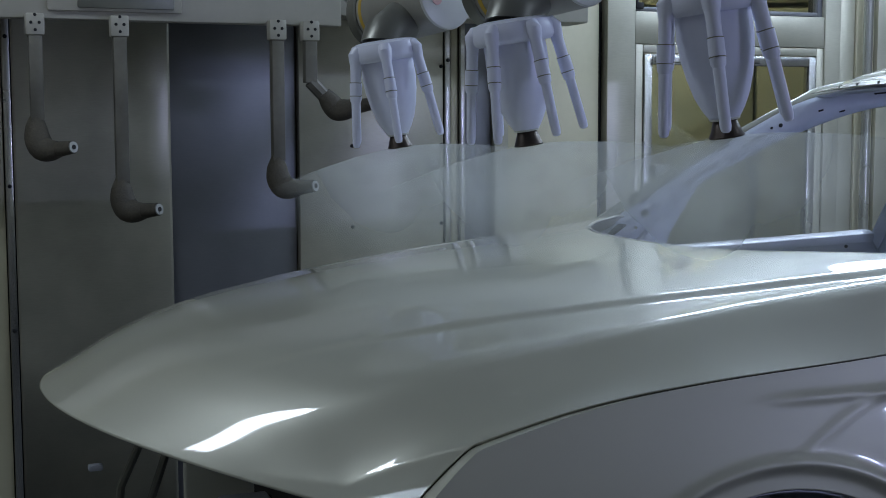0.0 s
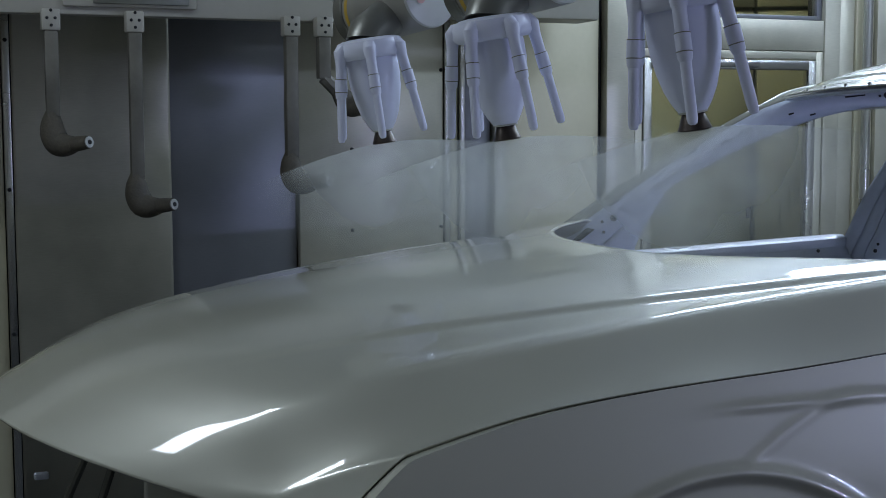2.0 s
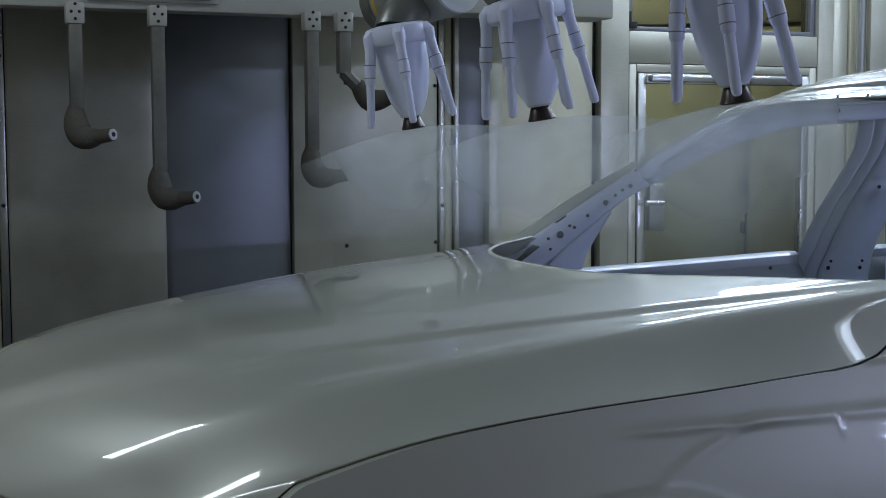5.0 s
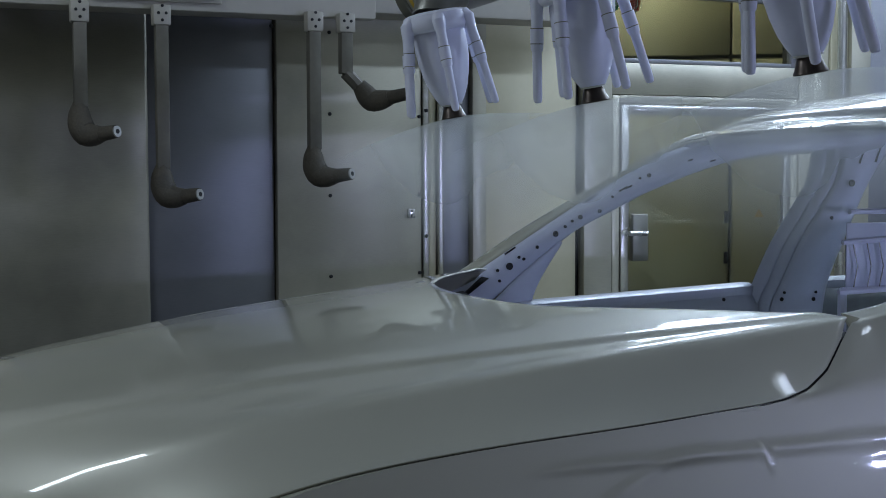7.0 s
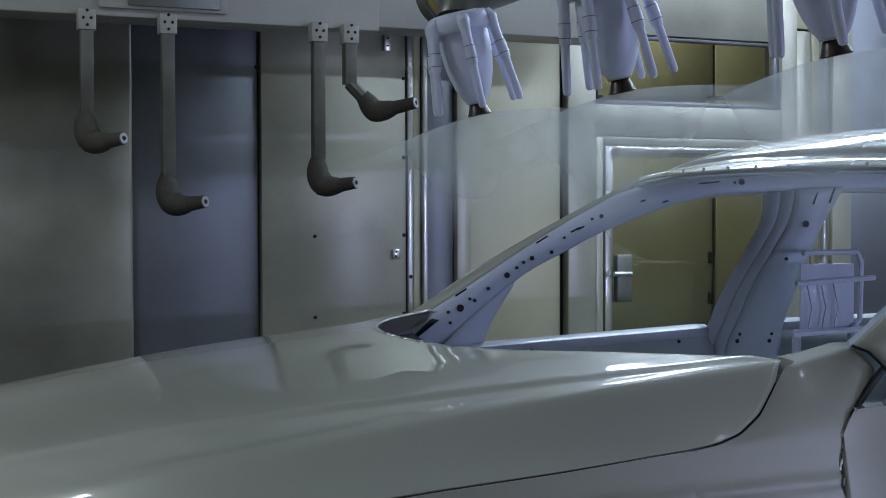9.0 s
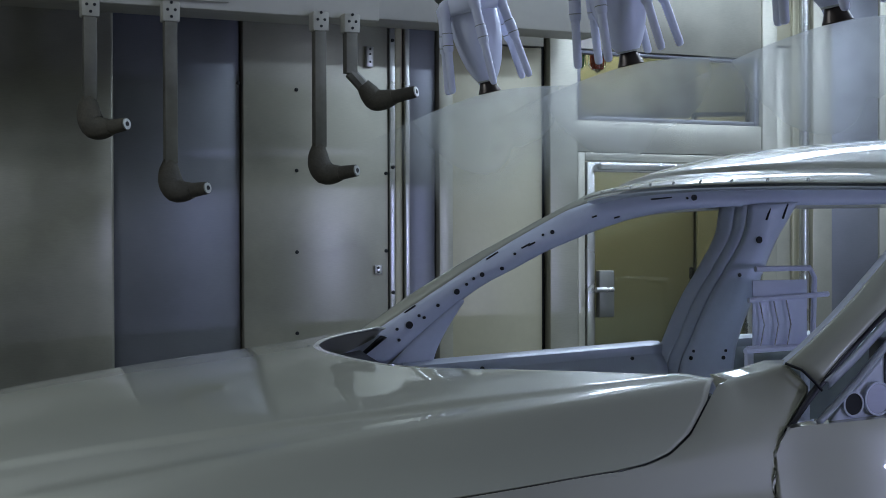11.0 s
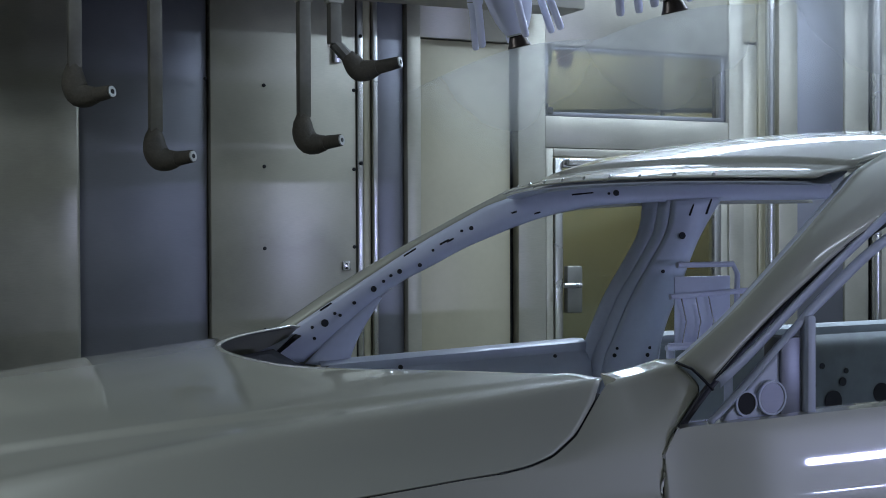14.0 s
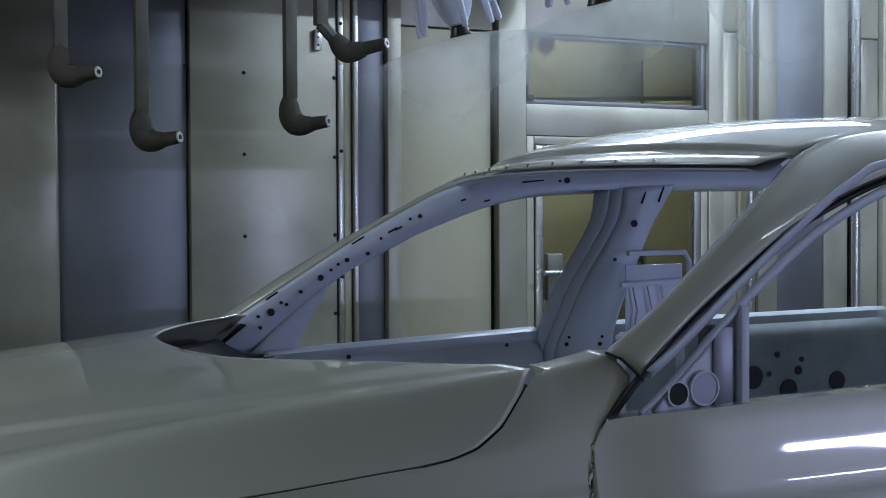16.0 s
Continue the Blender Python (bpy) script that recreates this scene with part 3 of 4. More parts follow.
CREASE = soft_table([0.1, 0.3, 0.44, 0.8, 1.0, 1.2, 1.32, 1.53, 1.8], [0.29, 0.345, 0.382, 0.442, 0.487, 0.548, 0.582, 0.648, 0.70], 0.2)


def hood_top(x, v):
    a = abs(v)
    e = x - hood_front(v)
    z = hood_rise(e) - 0.012 * v * v + (0.040 - 0.10 * v * v) * math.exp(-e / 0.07)
    fade = smooth(x, 0.45, 0.9)
    z += 0.004 * fade * math.exp(-((a - ROLL(x) + 0.015) / 0.03) ** 2) - 0.006 * smooth(x, 0.3, 0.9) * smooth(a, CREASE(x) - 0.014, CREASE(x) + 0.014)
    z += (0.016 if v < 0 else 0.002) * smooth(a, 0.15, 0.6) * smooth(x, 0.85, 1.5)
    a0 = ROLL(x)
    k = min(1.0, max(0.0, (a - a0) / (VS - a0)))
    return z - max(0.0, z - shut(x)) * ((math.sqrt(k * k + 0.05) - 0.2236) / (1.0247 - 0.2236))


def hood_point(u, w):
    v = VS * (2 * w - 1)
    v = math.copysign(VS * (1 - (1 - abs(v) / VS) ** 1.5), v)
    x0, x1 = hood_front(v), hood_rear(v)
    x = x0 + (x1 - x0) * (u ** 1.25)
    return (x, v, hood_top(x, v))


part("hood", sheet(hood_point, 110, 260), PAINT, car, "closed silver hood with a soft crease", thick=0.004)


def near_far(name, build, mat, label="", thick=0.0):
    for side in (-1, 1):
        part(name, build(side), mat, car, label, thick=thick)


EDGE = ([.50, 1.483, 1.53, 1.572, 1.618, 1.662, 1.689, 1.72, 1.766, 1.80, 1.84], [.757, .757, .754, .748, .735, .715, .703, .706, .713, .722, .726])


CORNER = {q: soft_table([1.689, 1.72, 1.766, 1.80], [hood_top(1.689, q * 0.70), 1.377, 1.386, 1.396], 0.01) for q in (-1, 1)}
EDGE_V = table(*EDGE)


def fender_top(x, side):
    v = EDGE_V(x)
    z = hood_top(x, side * (v - 0.0005)) if x < 1.689 else CORNER[side](x)
    return v, z


def fender(side):
    gap = table([1.1, 1.2, 1.272, 1.30, 1.33, 1.358, 1.375, 1.396], [1.742, 1.745, 1.756, 1.776, 1.806, 1.836, 1.822, 1.800])
    def fn(u, w):
        x = 0.53 + 1.31 * u
        r2 = 0.355 ** 2 - (x - 1.13) ** 2
        low = max(0.62, 0.715 + math.sqrt(r2) if r2 > 0 else 0)
        vt, zt = fender_top(x, side)
        zt -= 0.0015
        if side > 0 and x > 1.66:
            k = smooth(x, 1.66, 1.72)
            vt, zt = vt + (0.752 - vt) * k, zt - 0.055 * k
        if w < 0.06:
            q = 1 - w / 0.06
            if x > 1.70 and side < 0:
                return (x, side * (vt - 0.05 * q), zt + 0.004 * q)
            return (x + 0.003 * smooth(x, 1.5, 1.6) * (1 - q), side * (vt - 0.004 * q), zt - 0.03 * q)
        k = (w - 0.06) / 0.94
        z = zt + (low - zt) * k
        if z > 1.268:
            rise = max(0.004, zt - 1.268)
            t = (z - 1.268) / rise
            first = min(0.225 * rise, 0.757 - vt)
            v = 0.757 - first * t - (0.757 - vt - first) * t * t
        else:
            v = 0.757 + 0.043 * math.sin(min(1.0, (1.268 - z) / 0.30) * math.pi / 2)
        v += 0.003 * math.exp(-((z - 1.200) / 0.009) ** 2) * smooth(x, 1.06, 1.2)
        if 1.12 < x < 1.42:
            sweep = 1.113 + 0.093 * math.sin(math.pi / 2 * min(1.0, max(0.0, (x - 1.158) / 0.232)))
            v += 0.0022 * math.exp(-((z - sweep) / 0.010) ** 2) * smooth(x, 1.12, 1.2) * (1 - smooth(x, 1.34, 1.42))
        if r2 > -0.09:
            d = math.hypot(x - 1.13, z - 0.715) - 0.395
            v += 0.007 * math.exp(-(d / 0.012) ** 2) - 0.006 * smooth(-d, 0.0, 0.02)
        x = min(x, gap(z) - 0.003)
        return (x, side * v, z)
    return sheet(fn, 130, 110)


def gutter(side):
    def fn(u, w):
        x = 0.54 + 1.14 * u
        v, z = fender_top(x, side)
        return (x, side * (v - 0.002 - 0.04 * w), z - 0.013)
    return sheet(fn, 70, 2)


near_far("gutter", gutter, BLACK, "dark gap under the hood edge", 0.003)
near_far("fender", fender, PAINT, "silver front fender with wheel arch", 0.004)


def wheel_well(side):
    return sheet(lambda u, w: (1.13 + 0.352 * math.cos(math.pi * u), side * (0.36 + 0.42 * w), 0.715 + 0.352 * math.sin(math.pi * u)), 32, 4)


near_far("wheel_well", wheel_well, STEEL_DARK, "grey inner wheel well", 0.004)


def door_skin(side):
    belt = table([1.77, 1.806, 2.0, 2.3, 2.9], [1.300, 1.304, 1.310, 1.316, 1.325])
    def fn(u, w):
        x = 1.738 + 1.144 * u
        gap = table([0.6, 1.1, 1.2, 1.272, 1.30], [1.738, 1.743, 1.746, 1.757, 1.777])
        zt = belt(x) - (0.045 if side > 0 else 0)
        if w < 0.08:
            return (max(x, 1.779) + 0.02 * (1 - u) * (1 - w / 0.08), side * (0.757 + 0.013 * smooth(x, 1.76, 1.95) - 0.05 * (1 - w / 0.08)), zt + 0.002)
        k = (w - 0.08) / 0.92
        z = zt + (0.62 - zt) * k
        v = 0.770 + 0.032 * math.sin(min(1, k * 2.2) * math.pi / 2) + 0.005 * math.exp(-((z - 1.19) / 0.012) ** 2)
        flush = 0.757 + 0.043 * math.sin(max(0.0, min(1.0, (1.268 - z) / 0.30)) * math.pi / 2)
        v = flush + (v - flush) * smooth(x, 1.76, 1.95)
        return (max(x, gap(z)), side * v, z)
    return sheet(fn, 60, 40)


near_far("front_door", door_skin, PAINT, "silver front door skin below the open window", 0.005)


def rear_side(side):
    belt = table([2.88, 3.4, 4.0, 4.6, 4.85], [1.325, 1.335, 1.35, 1.34, 1.28])
    def fn(u, w):
        x = 2.888 + 1.95 * u
        r2 = 0.395 ** 2 - (x - 4.0) ** 2
        low = max(0.62, 0.715 + math.sqrt(r2) if r2 > 0 else 0)
        zt = belt(x) - (0.045 if side > 0 and x < 3.9 else 0)
        z = zt + (low - zt) * w
        return (x, side * (0.770 + 0.032 * math.sin(min(1, w * 2.2) * math.pi / 2) - 0.12 * smooth(x, 4.3, 4.9)), z)
    return sheet(fn, 60, 30)


near_far("rear_side", rear_side, PAINT, "silver rear side panel", 0.005)

# pillars, each an outer skin and a pale inner face
NEAR_A = [(1.797, -.724, 1.397), (1.865, -.718, 1.440), (1.940, -.706, 1.490), (2.074, -.675, 1.584), (2.20, -.632, 1.664), (2.289, -.600, 1.713), (2.45, -.580, 1.752), (2.9, -.565, 1.782)]
NEAR_B = [(1.841, -.752, 1.366), (1.93, -.746, 1.44), (2.030, -.730, 1.505), (2.19, -.700, 1.592), (2.411, -.660, 1.668), (2.62, -.640, 1.705), (2.95, -.625, 1.722)]
part("windscreen_pillar", band(NEAR_A, NEAR_B, (-0.002, -0.005, 0.006), 60, 8), PAINT, car, "silver windscreen pillar", thick=0.004)
NEAR_F = [(1.847, -.757, 1.373), (1.917, -.748, 1.418), (2.038, -.729, 1.502), (2.176, -.700, 1.586), (2.318, -.674, 1.662), (2.45, -.655, 1.700), (2.95, -.632, 1.732)]
NEAR_G = [(p[0] + 0.012, p[1] + 0.004, p[2] - 0.014) for p in NEAR_F]
part("pillar_flange", band(NEAR_F, NEAR_G, (0, -0.006, 0.004), 60, 6), PRIMER, car, "pale lilac flange along the pillar", thick=0.002)
NEAR_I = [(p[0] + 0.035, p[1] + 0.07, p[2] - 0.012) for p in NEAR_A]
part("pillar_inner", band(NEAR_A, NEAR_I, (0, 0, 0), 60, 3), PRIMER, car, "pale windscreen flange", thick=0.002)
NEAR_S = [(1.782, -.752, 1.302)] + NEAR_B
NEAR_C = [(p[0] + 0.016, p[1] + 0.022, p[2] - 0.016) for p in NEAR_S]
part("door_seal_gap", band(NEAR_S, NEAR_C, (0, 0.012, 0), 60, 4), SEAL, car, thick=0.002)
FAR_A = [(1.573, 0.735, 1.294), (1.664, 0.720, 1.351), (1.754, 0.700, 1.410), (1.964, 0.655, 1.546), (2.105, 0.625, 1.627), (2.182, 0.600, 1.666), (2.312, 0.580, 1.697), (2.506, 0.565, 1.716), (3.200, 0.550, 1.748)]
FAR_B = [(1.702, .725, 1.272), (1.80, .708, 1.352), (1.924, .685, 1.452), (2.03, .650, 1.513), (2.14, .615, 1.570), (2.34, .565, 1.641), (2.574, .535, 1.668), (3.2, .52, 1.680)]
part("pillar_inner", band(FAR_A, FAR_B, (0, -0.016, -0.004), 80, 8), PRIMER, car, "pale pierced inner face of the windscreen pillar and roof rail", thick=-0.003)
FAR_O = [(1.606, 0.770, 1.332), (1.706, 0.755, 1.397), (1.794, 0.735, 1.457), (1.936, 0.690, 1.545), (2.042, 0.660, 1.604), (2.167, 0.635, 1.669), (2.265, 0.615, 1.711), (2.480, 0.600, 1.733), (3.200, 0.580, 1.760)]
part("windscreen_pillar", band(FAR_O, FAR_A, (0, 0, 0.006), 80, 4), PAINT, car, "silver windscreen pillar", thick=0.003)
FAR_Q = [(p[0] + 0.02, p[1] + 0.10, p[2] - 0.01) for p in FAR_B]
part("windscreen_pillar", band(FAR_O, FAR_Q, (0, 0.02, 0.0), 60, 6), PAINT, car, thick=0.003)

FOOT_A = [(1.47, .756, 1.230), (1.573, .739, 1.294), (1.63, .730, 1.330)]
FOOT_B = [(1.60, .746, 1.190), (1.702, .729, 1.272), (1.76, .719, 1.319)]
part("pillar_foot", band(FOOT_A, FOOT_B, (0, -0.014, -0.003), 16, 6), PRIMER, car, "pale foot of the windscreen pillar", thick=-0.003)
GUSSET_A = [(1.707, 0.718, 1.267), (1.767, 0.708, 1.328), (1.828, 0.695, 1.381), (1.891, 0.685, 1.431)]
GUSSET_B = [(1.822, 0.722, 1.256), (1.834, 0.718, 1.299), (1.855, 0.708, 1.348), (1.899, 0.690, 1.427)]
part("pillar_gusset", band(GUSSET_A, GUSSET_B, (0, -0.006, 0), 20, 5), PRIMER, car, "pale gusset at the pillar foot", thick=-0.003)

# holes punched in the far pillar: dark inset discs and slots
fa, fb = curve(FAR_A), curve(FAR_B)


def on_pillar(u, v):
    p = fa(u) * (1 - v) + fb(u) * v + np.array((0, -0.016, -0.004)) * 4 * v * (1 - v)
    return Vector(p)


PIERCE = [(0.0903, 0.4, 0.0095), (0.0777, 0.28, 0.004), (0.0552, 0.6, 0.004), (0.1129, 0.34, 0.004), (0.1103, 0.5, 0.004), (0.1404, 0.44, 0.0045), (0.1755, 0.44, 0.0075), (0.1956, 0.4, 0.004), (0.2107, 0.36, 0.004), (0.2232, 0.4, 0.006), (0.2458, 0.62, 0.005), (0.2834, 0.36, 0.0035), (0.3386, 0.26, 0.0035), (0.3511, 0.32, 0.0055), (0.5868, 0.4, 0.0085), (0.5743, 0.4, 0.0035)]
for u, v, r in PIERCE:
    p = on_pillar(u, v)
    part("pierced_hole", lathe([(0.0, 0.0), (r, 0.0), (r, 0.003), (0.0, 0.003)], 14, Matrix.Translation(p + Vector((0, -0.004, 0))) @ pose(0, 0, 0, 90, 0, 0)), BLACK, car)
for u, v, ln in ((0.1229, 0.02, 0.034), (0.2658, 0.04, 0.036), (0.306, 0.32, 0.026), (0.3135, 0.36, 0.02), (0.0602, 0.06, 0.03), (0.4163, 0.44, 0.014), (0.4414, 0.74, 0.016), (0.5342, 0.32, 0.06)):
    p, q = on_pillar(u, v), on_pillar(u + 0.02, v)
    d = (q - p).normalized()
    part("pierced_slot", tube([p - d * ln / 2 + Vector((0, -0.003, 0)), p + d * ln / 2 + Vector((0, -0.003, 0))], 0.0024, 8), BLACK, car)

# far centre pillar
CF = [(2.661, 0.520, 1.673), (2.652, 0.530, 1.593), (2.623, 0.560, 1.513), (2.580, 0.590, 1.419), (2.549, 0.625, 1.311), (2.525, 0.650, 1.211), (2.505, 0.680, 0.900)]
CR = [(2.817, 0.515, 1.681), (2.757, 0.525, 1.585), (2.736, 0.550, 1.509), (2.716, 0.580, 1.416), (2.696, 0.610, 1.322), (2.697, 0.640, 1.227), (2.690, 0.670, 0.900)]
part("centre_pillar", band(CF, CR, (0, -0.03, 0), 40, 10), PRIMER, car, "pale pierced centre pillar", thick=-0.003)
CF2 = [(p[0] - 0.022, p[1] + 0.03, p[2]) for p in CF]
part("door_rebate", band(CF2, CF, (0, -0.008, 0), 40, 5), PRIMER, car, thick=-0.003)
CF3 = [(p[0] - 0.045, p[1] + 0.07, p[2] - 0.004) for p in CF]
part("door_rebate", band(CF3, CF2, (0, -0.006, 0), 40, 5), PRIMER, car, thick=-0.003)
cfc, crc = curve(CF), curve(CR)
for u, v, r in ((0.126, 0.305, 0.0095), (0.256, 0.288, 0.005), (0.533, 0.102, 0.004), (0.558, 0.102, 0.0055), (0.538, 0.678, 0.004), (0.563, 0.661, 0.0055)):
    p = Vector(cfc(u) * (1 - v) + crc(u) * v + np.array((0, -0.03, 0)) * 4 * v * (1 - v))
    part("pierced_hole", lathe([(0.0, 0.0), (r, 0.0), (r, 0.003), (0.0, 0.003)], 14, Matrix.Translation(p + Vector((0, -0.004, 0))) @ pose(0, 0, 0, 90, 0, 0)), BLACK, car)
for v in (0.3, 0.65):
    p = Vector(cfc(0.03) * (1 - v) + crc(0.03) * v + np.array((0, -0.03, 0)) * 4 * v * (1 - v) + np.array((0, -0.003, 0)))
    part("pierced_slot", tube([p + Vector((0.012, 0, 0.02)), p + Vector((-0.004, 0, -0.02))], 0.003, 8), BLACK, car)

# far door tops
def far_door(x0, x1, z0, z1):
    def fn(u, w):
        x, zt = x0 + (x1 - x0) * u, z0 + (z1 - z0) * u
        prof = curve([(.755, 0), (.70, 0.002), (.688, -0.012), (.690, -0.04), (.66, -0.09), (.655, -0.4), (.66, -0.62)])(w)
        return (x, prof[0], zt + prof[1])
    return sheet(fn, 20, 30)


part("door_inner", far_door(1.74, 2.50, 1.270, 1.298), PRIMER, car, "pale inner panel of the front door", thick=0.003)
# rear door inner panel takes the darkened primer, shade under the roof painted in
part("door_inner", far_door(2.70, 3.75, 1.305, 1.312), INNER_SHADE, car, "inner panel of the rear door, roof shade in its colour", thick=0.003)
# rear pillars
for side in (-1, 1):
    part("rear_pillar", band([(3.55, side * .545, 1.745), (3.75, side * .60, 1.56), (4.0, side * .70, 1.34)], [(3.95, side * .53, 1.70), (4.2, side * .60, 1.52), (4.5, side * .69, 1.34)], (0, side * 0.03, 0.01), 24, 8), PAINT, car, thick=0.02)
part("rear_deck", sheet(lambda u, w: (4.25 + 0.62 * u, (2 * w - 1) * (0.72 - 0.05 * u), 1.36 - 0.03 * u * u - 0.02 * (2 * w - 1) ** 2), 12, 20), PAINT, car, thick=0.004)
part("rear_panel", sheet(lambda u, w: (4.87 + 0.03 * math.sin(math.pi * u), (2 * w - 1) * 0.68, 1.33 - 0.65 * u), 12, 20), PAINT, car, thick=0.004)

# roof
roof_rise = soft_table([0, .03, .06, .1, .15, .2, .27, .35, .45, .53, .67, 1.0, 1.4, 1.8], [0, .013, .026, .042, .058, .071, .084, .094, .102, .106, .110, .113, .095, .05], 0.09)


def header(v):
    return 2.08 + 0.11 * (v / 0.58) ** 2


def header_z(v):
    return 1.700 - 0.013 * (v / 0.58) ** 2


def roof_point(u, w):
    v = 0.58 * (2 * w - 1)
    d = 0.085 + 1.715 * u ** 1.6
    lip = 0.010 * smooth(d, 0.085, 0.097)
    return (header(v) + d, v, header_z(v) + (roof_rise(d) - 0.010 + lip) * (1 - 0.3 * (v / 0.58) ** 4))


def flange_point(u, w):
    v = 0.58 * (2 * w - 1)
    d = 0.105 * u
    return (header(v) + d, v, header_z(v) + (roof_rise(d) - 0.008 * smooth(d, 0.02, 0.08)) * (1 - 0.3 * (v / 0.58) ** 4))


part("roof", sheet(roof_point, 60, 40), PAINT, car, "silver roof skin", thick=0.004)
part("windscreen_flange", sheet(flange_point, 14, 40), PAINT, car, "recessed silver flange along the windscreen header", thick=0.003)
part("roof_header", sheet(lambda u, w: (header(0.56 * (2 * w - 1)) + 0.006 + 0.09 * u, 0.56 * (2 * w - 1), header_z(0.56 * (2 * w - 1)) - 0.008 - 0.012 * math.sin(math.pi * u) + 0.02 * u), 8, 40), PRIMER, car, "pale windscreen header", thick=0.003)
part("roof_bow", sheet(lambda u, w: (2.75 + 0.1 * u, 0.55 * (2 * w - 1), 1.775 - 0.012 * math.sin(math.pi * u)), 6, 20), PRIMER, car, thick=0.003)

for q in range(9):
    v = 0.38 - 0.095 * q
    part("rivet", lathe([(0.0045, 0), (0.004, 0.002), (0, 0.003)], 8, pose(header(v) - 0.002, v, header_z(v) + 0.004, 60, 0, -90)), TRIM, car)

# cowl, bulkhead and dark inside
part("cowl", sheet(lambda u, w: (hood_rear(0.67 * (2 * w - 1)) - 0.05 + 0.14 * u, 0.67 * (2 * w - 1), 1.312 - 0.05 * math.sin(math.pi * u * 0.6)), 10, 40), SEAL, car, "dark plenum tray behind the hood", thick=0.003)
part("bulkhead", box(1.66, 1.70, -0.70, 0.70, 0.6, 1.22, 0.01), PRIMER, car)
part("floor_pan", box(1.2, 4.7, -0.70, 0.70, 0.52, 0.58, 0.01), PRIMER, car)
part("seat_bulkhead", box(3.85, 3.9, -0.66, 0.66, 0.6, 1.25, 0.01), PRIMER, car)
part("front_support", box(0.66, 0.74, -0.62, 0.62, 0.6, 1.06, 0.02), BLACK, car, "dark front cross member")
for side in (-1, 1):
    part("front_rail", box(0.55, 1.7, side * 0.45 - 0.05, side * 0.45 + 0.05, 0.62, 0.78, 0.01), PRIMER, car)
    part("sill", box(1.6, 4.4, side * 0.74 - 0.05, side * 0.74 + 0.05, 0.5, 0.64, 0.015), PAINT, car)

prop = part("front_stay", tube([(0.37, 0.10, 1.09), (0.30, 0.14, 0.92), (0.28, 0.15, 0.72)], 0.008, 8), WRIST_DARK, car, "dark steel stay under the hood")
part("stay_clip", box(0.235, 0.262, 0.08, 0.10, 0.968, 0.98, 0.004), PRIMER, prop)
part("front_stay", tube([(0.41, 0.06, 1.10), (0.35, 0.10, 0.90), (0.34, 0.12, 0.72)], 0.008, 8), WRIST_DARK, car, "dark steel stay under the hood")

# near door window frame, quarter panel and divider
frame_o = [(1.835, -.752, 1.312), (1.90, -.750, 1.362), (1.975, -.744, 1.424), (2.08, -.728, 1.502), (2.22, -.698, 1.580), (2.40, -.668, 1.650), (2.60, -.645, 1.690), (2.88, -.63, 1.700)]
frame_i = [(1.875, -.752, 1.312), (1.935, -.748, 1.362), (2.01, -.738, 1.418), (2.12, -.722, 1.484), (2.25, -.694, 1.556), (2.42, -.664, 1.620), (2.60, -.642, 1.655), (2.86, -.628, 1.665)]
frame_i = [tuple(0.45 * p + 0.55 * q for p, q in zip(a, b)) for a, b in zip(frame_o, frame_i)]
part("window_frame", band(frame_o, frame_i, (0, -0.008, 0.002), 50, 6), PRIMER, car, "pale door window frame", thick=0.012)
part("window_frame", tube([(2.86, -.63, 1.69), (2.87, -.69, 1.5), (2.88, -.745, 1.32)], 0.02, 10), PRIMER, car)
tri = sheet(lambda u, w: (1.872 + 0.158 * u, -0.744 + 0.01 * u, 1.306 + w * (0.004 + 0.142 * u)), 12, 8)
quarter = part("mirror_panel", tri, PRIMER, car, "pale triangular mirror panel with two round holes", thick=0.008)
for hx, hz, r in ((1.913, 1.332, .017), (1.962, 1.338, .024)):
    part("hole_rim", lathe([(r, 0), (r + 0.003, 0.001), (r + 0.003, 0.006), (r, 0.006), (r, 0)], 24, pose(hx, -0.741, hz, 90, 0, 0)), PRIMER, quarter)
    part("round_hole", lathe([(0, 0), (r, 0), (r, 0.0045), (0, 0.0045)], 24, pose(hx, -0.741, hz, 90, 0, 0)), BLACK if r < .020 else STEEL_DARK, quarter)
part("divider_bar", box(2.027, 2.043, -.752, -.73, 1.30, 1.462, 0.003), PRIMER, car, "pale upright window divider")
part("divider_shade", box(1.982, 2.021, -.742, -.70, 1.303, 1.43, 0.003), STEEL_DARK, car)

part("gap_backing", box(1.70, 1.80, -0.738, -0.70, 0.64, 1.30, 0.004), BLACK, car, "dark gap between fender and door")
part("panel_seam", tube([(1.795, -.730, 1.399), (1.808, -.752, 1.391), (1.828, -.757, 1.372), (1.842, -.758, 1.358)], 0.0022, 8), BLACK, car)
for hx, hz, r in ((3.196, 1.129, .034), (3.327, 1.085, .032), (3.363, 1.141, .013), (3.285, 1.191, .009), (3.376, 1.173, .008), (3.254, 1.136, .008), (3.512, 1.10, .03), (2.2, 1.2, .006), (2.4, 1.258, .005), (1.95, 1.25, .006)):
    part("pierced_hole", lathe([(0.0, 0.0), (r, 0.0), (r, 0.003), (0.0, 0.003)], 18, pose(hx, 0.654 if hz < 1.24 else 0.686, hz, 90, 0, 0)), SEAL, car)

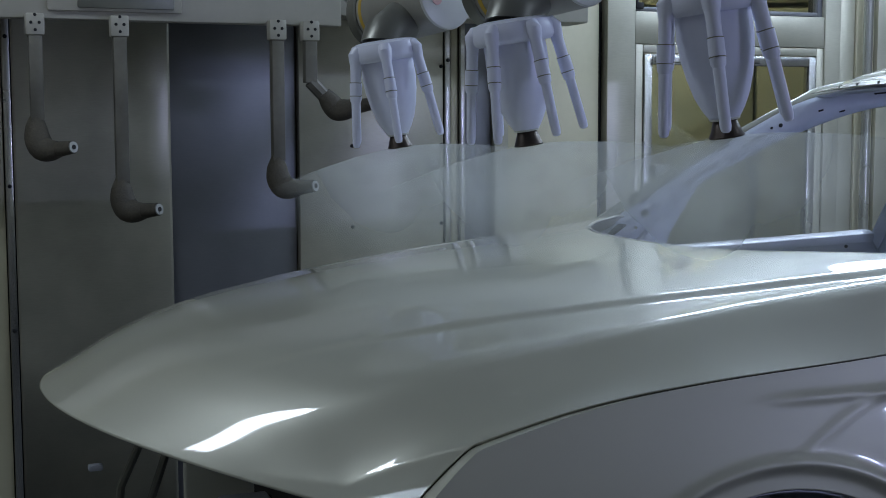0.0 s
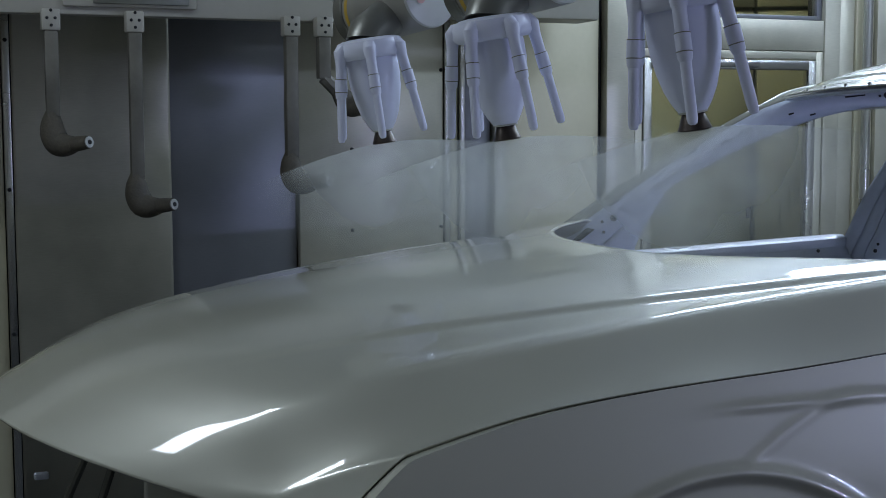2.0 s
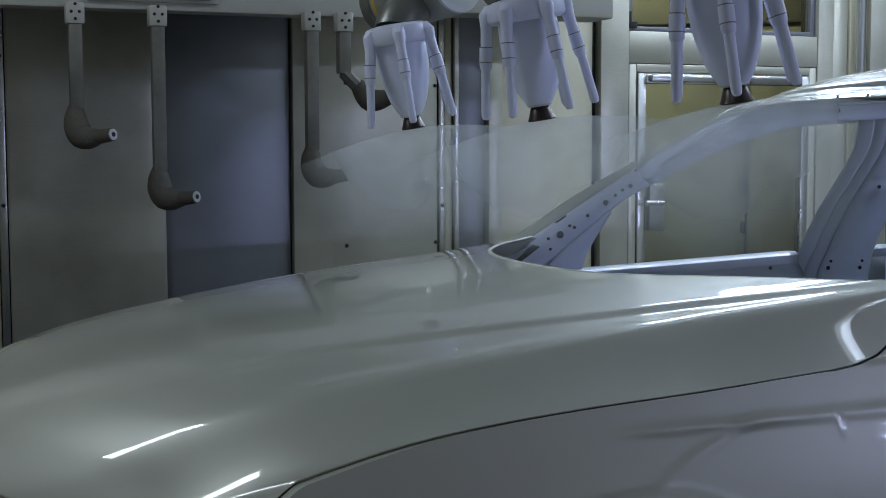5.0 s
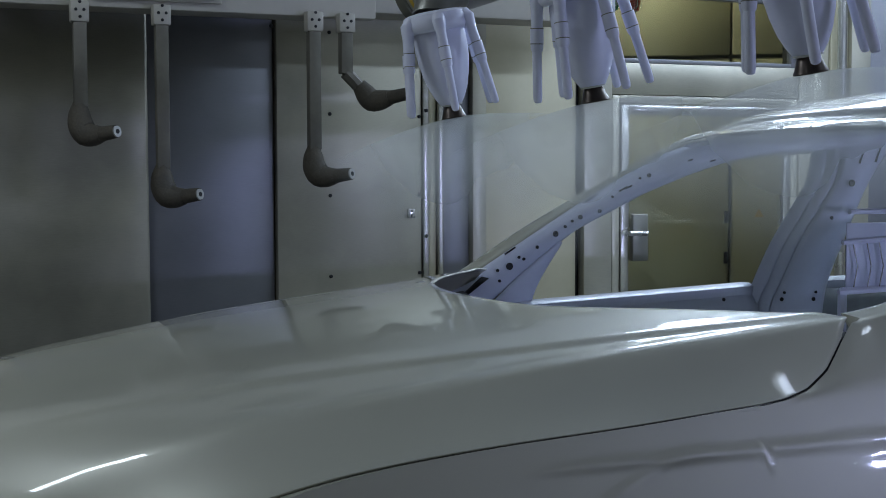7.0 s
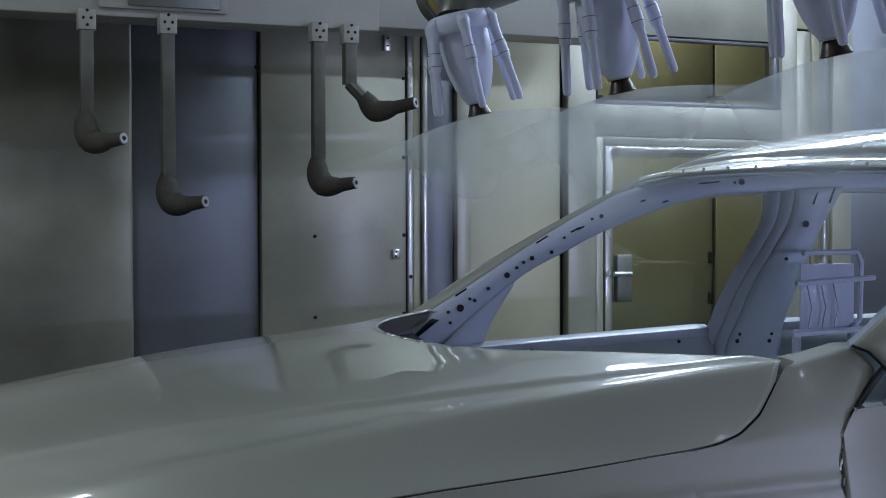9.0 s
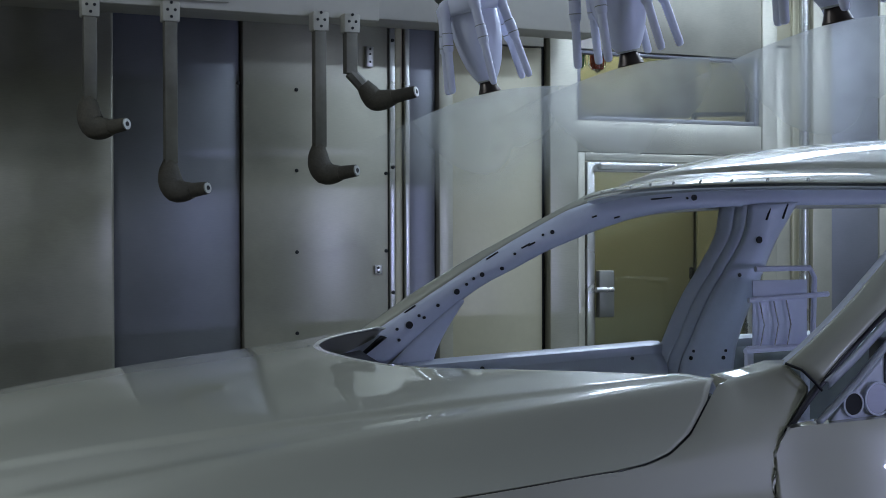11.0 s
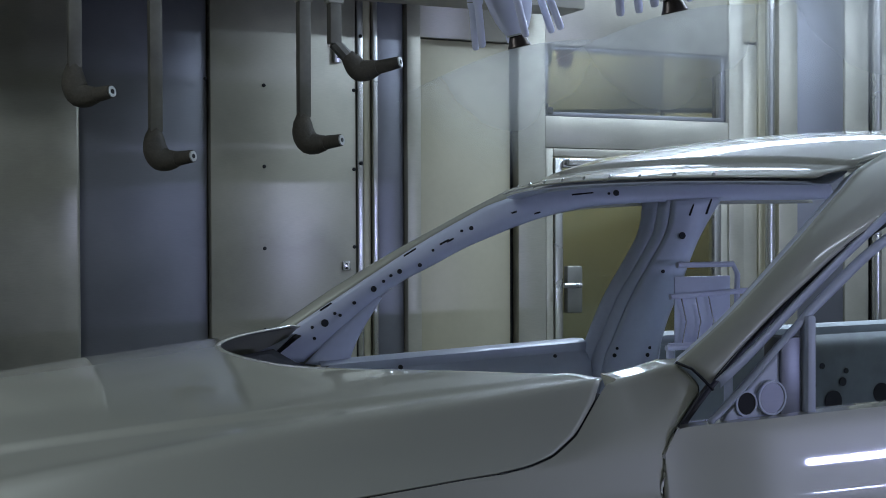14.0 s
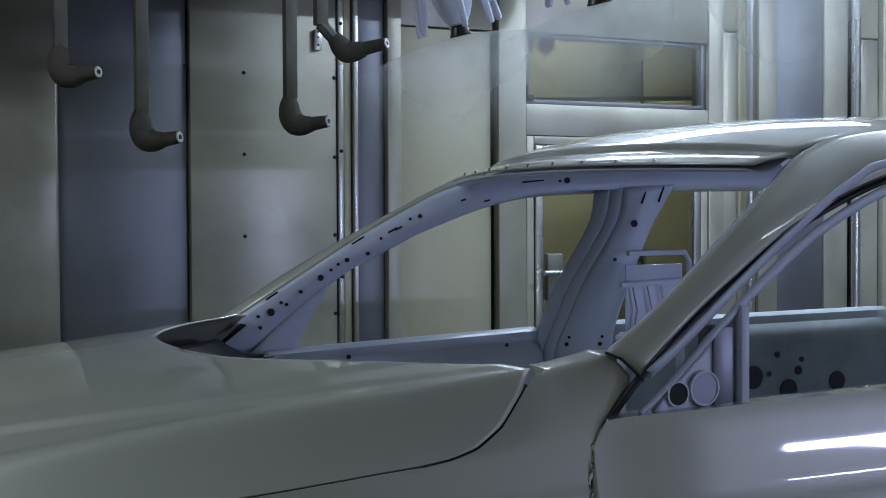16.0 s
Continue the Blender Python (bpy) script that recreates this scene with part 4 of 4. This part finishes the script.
# welded frame carried inside the body
jig = thing("seat_fixture", "white welded wire frame with a sheet back inside the body", "fixture", at=(0, YC, 0))
part("sheet_back", box(2.60, 2.775, 0.42, 0.425, 1.30, 1.475, 0.012), PRIMER, jig)
for pts in ([(2.575, .41, 1.30), (2.76, .41, 1.30), (2.785, .41, 1.325), (2.79, .41, 1.48), (2.775, .41, 1.505), (2.60, .41, 1.505)], [(2.575, .405, 1.425), (2.83, .405, 1.436)], [(2.56, .40, 1.295), (2.80, .40, 1.30)]):
    part("wire", tube(pts, 0.0075, 8), PLASTIC, jig)
for wx in (2.615, 2.66, 2.70):
    part("wire", tube([(wx, .408, 1.305), (wx + 0.012, .408, 1.36), (wx - 0.004, .408, 1.425)], 0.002, 6), WRIST_DARK, jig)
part("post", tube([(2.58, .41, 0.58), (2.58, .41, 1.3)], 0.012, 8), PLASTIC, jig)
part("post", tube([(2.76, .41, 0.58), (2.76, .41, 1.3)], 0.012, 8), PLASTIC, jig)

# skid and conveyor
skid = thing("transport_skid", "grey steel skid under the car body", "skid", at=(0, YC, 0))
for side in (-1, 1):
    part("runner", box(0.5, 4.9, side * 0.45 - 0.04, side * 0.45 + 0.04, 0.22, 0.32, 0.01), WRIST_DARK, skid)
    for px in (1.4, 3.9):
        part("support", box(px - 0.04, px + 0.04, side * 0.45 - 0.035, side * 0.45 + 0.035, 0.32, 0.53, 0.008), WRIST_DARK, skid)
for px in (0.9, 2.4, 4.4):
    part("cross_bar", box(px - 0.04, px + 0.04, -0.41, 0.41, 0.24, 0.30, 0.01), WRIST_DARK, skid)
track = thing("conveyor_track", "dark steel conveyor track on the booth floor", "conveyor", kind="structure", at=(0, YC, 0))
for side in (-1, 1):
    part("rail", box(-2.9, 9.4, side * 0.45 - 0.06, side * 0.45 + 0.06, 0.0, 0.22, 0.01), STEEL_DARK, track)


# ---- what moves ----
def motions():
    for ob in (car, jig, skid):
        walk(ob, [(t, pose(-s, YC, 0)) for t, s in CAR_TRAVEL])
    for ob, (dx, dy, dz) in zip(ATOMIZERS, ((0, 0, 0), (0.083, -0.50, 0.010), (0.183, -1.012, 0.028))):
        walk(ob, [(t, pose(x + dx, y + dy, z + dz, 0, -float(np.interp(t, [0, 4, 7, 9, 12.5, 16], [9, 9, 11, 13, 14, 14])), 0)) for t, x, y, z in SPRAY_PATH])
    walk(beam, [(t, pose(dx, 0, dz)) for t, dx, dz in BEAM_PATH])


motions()
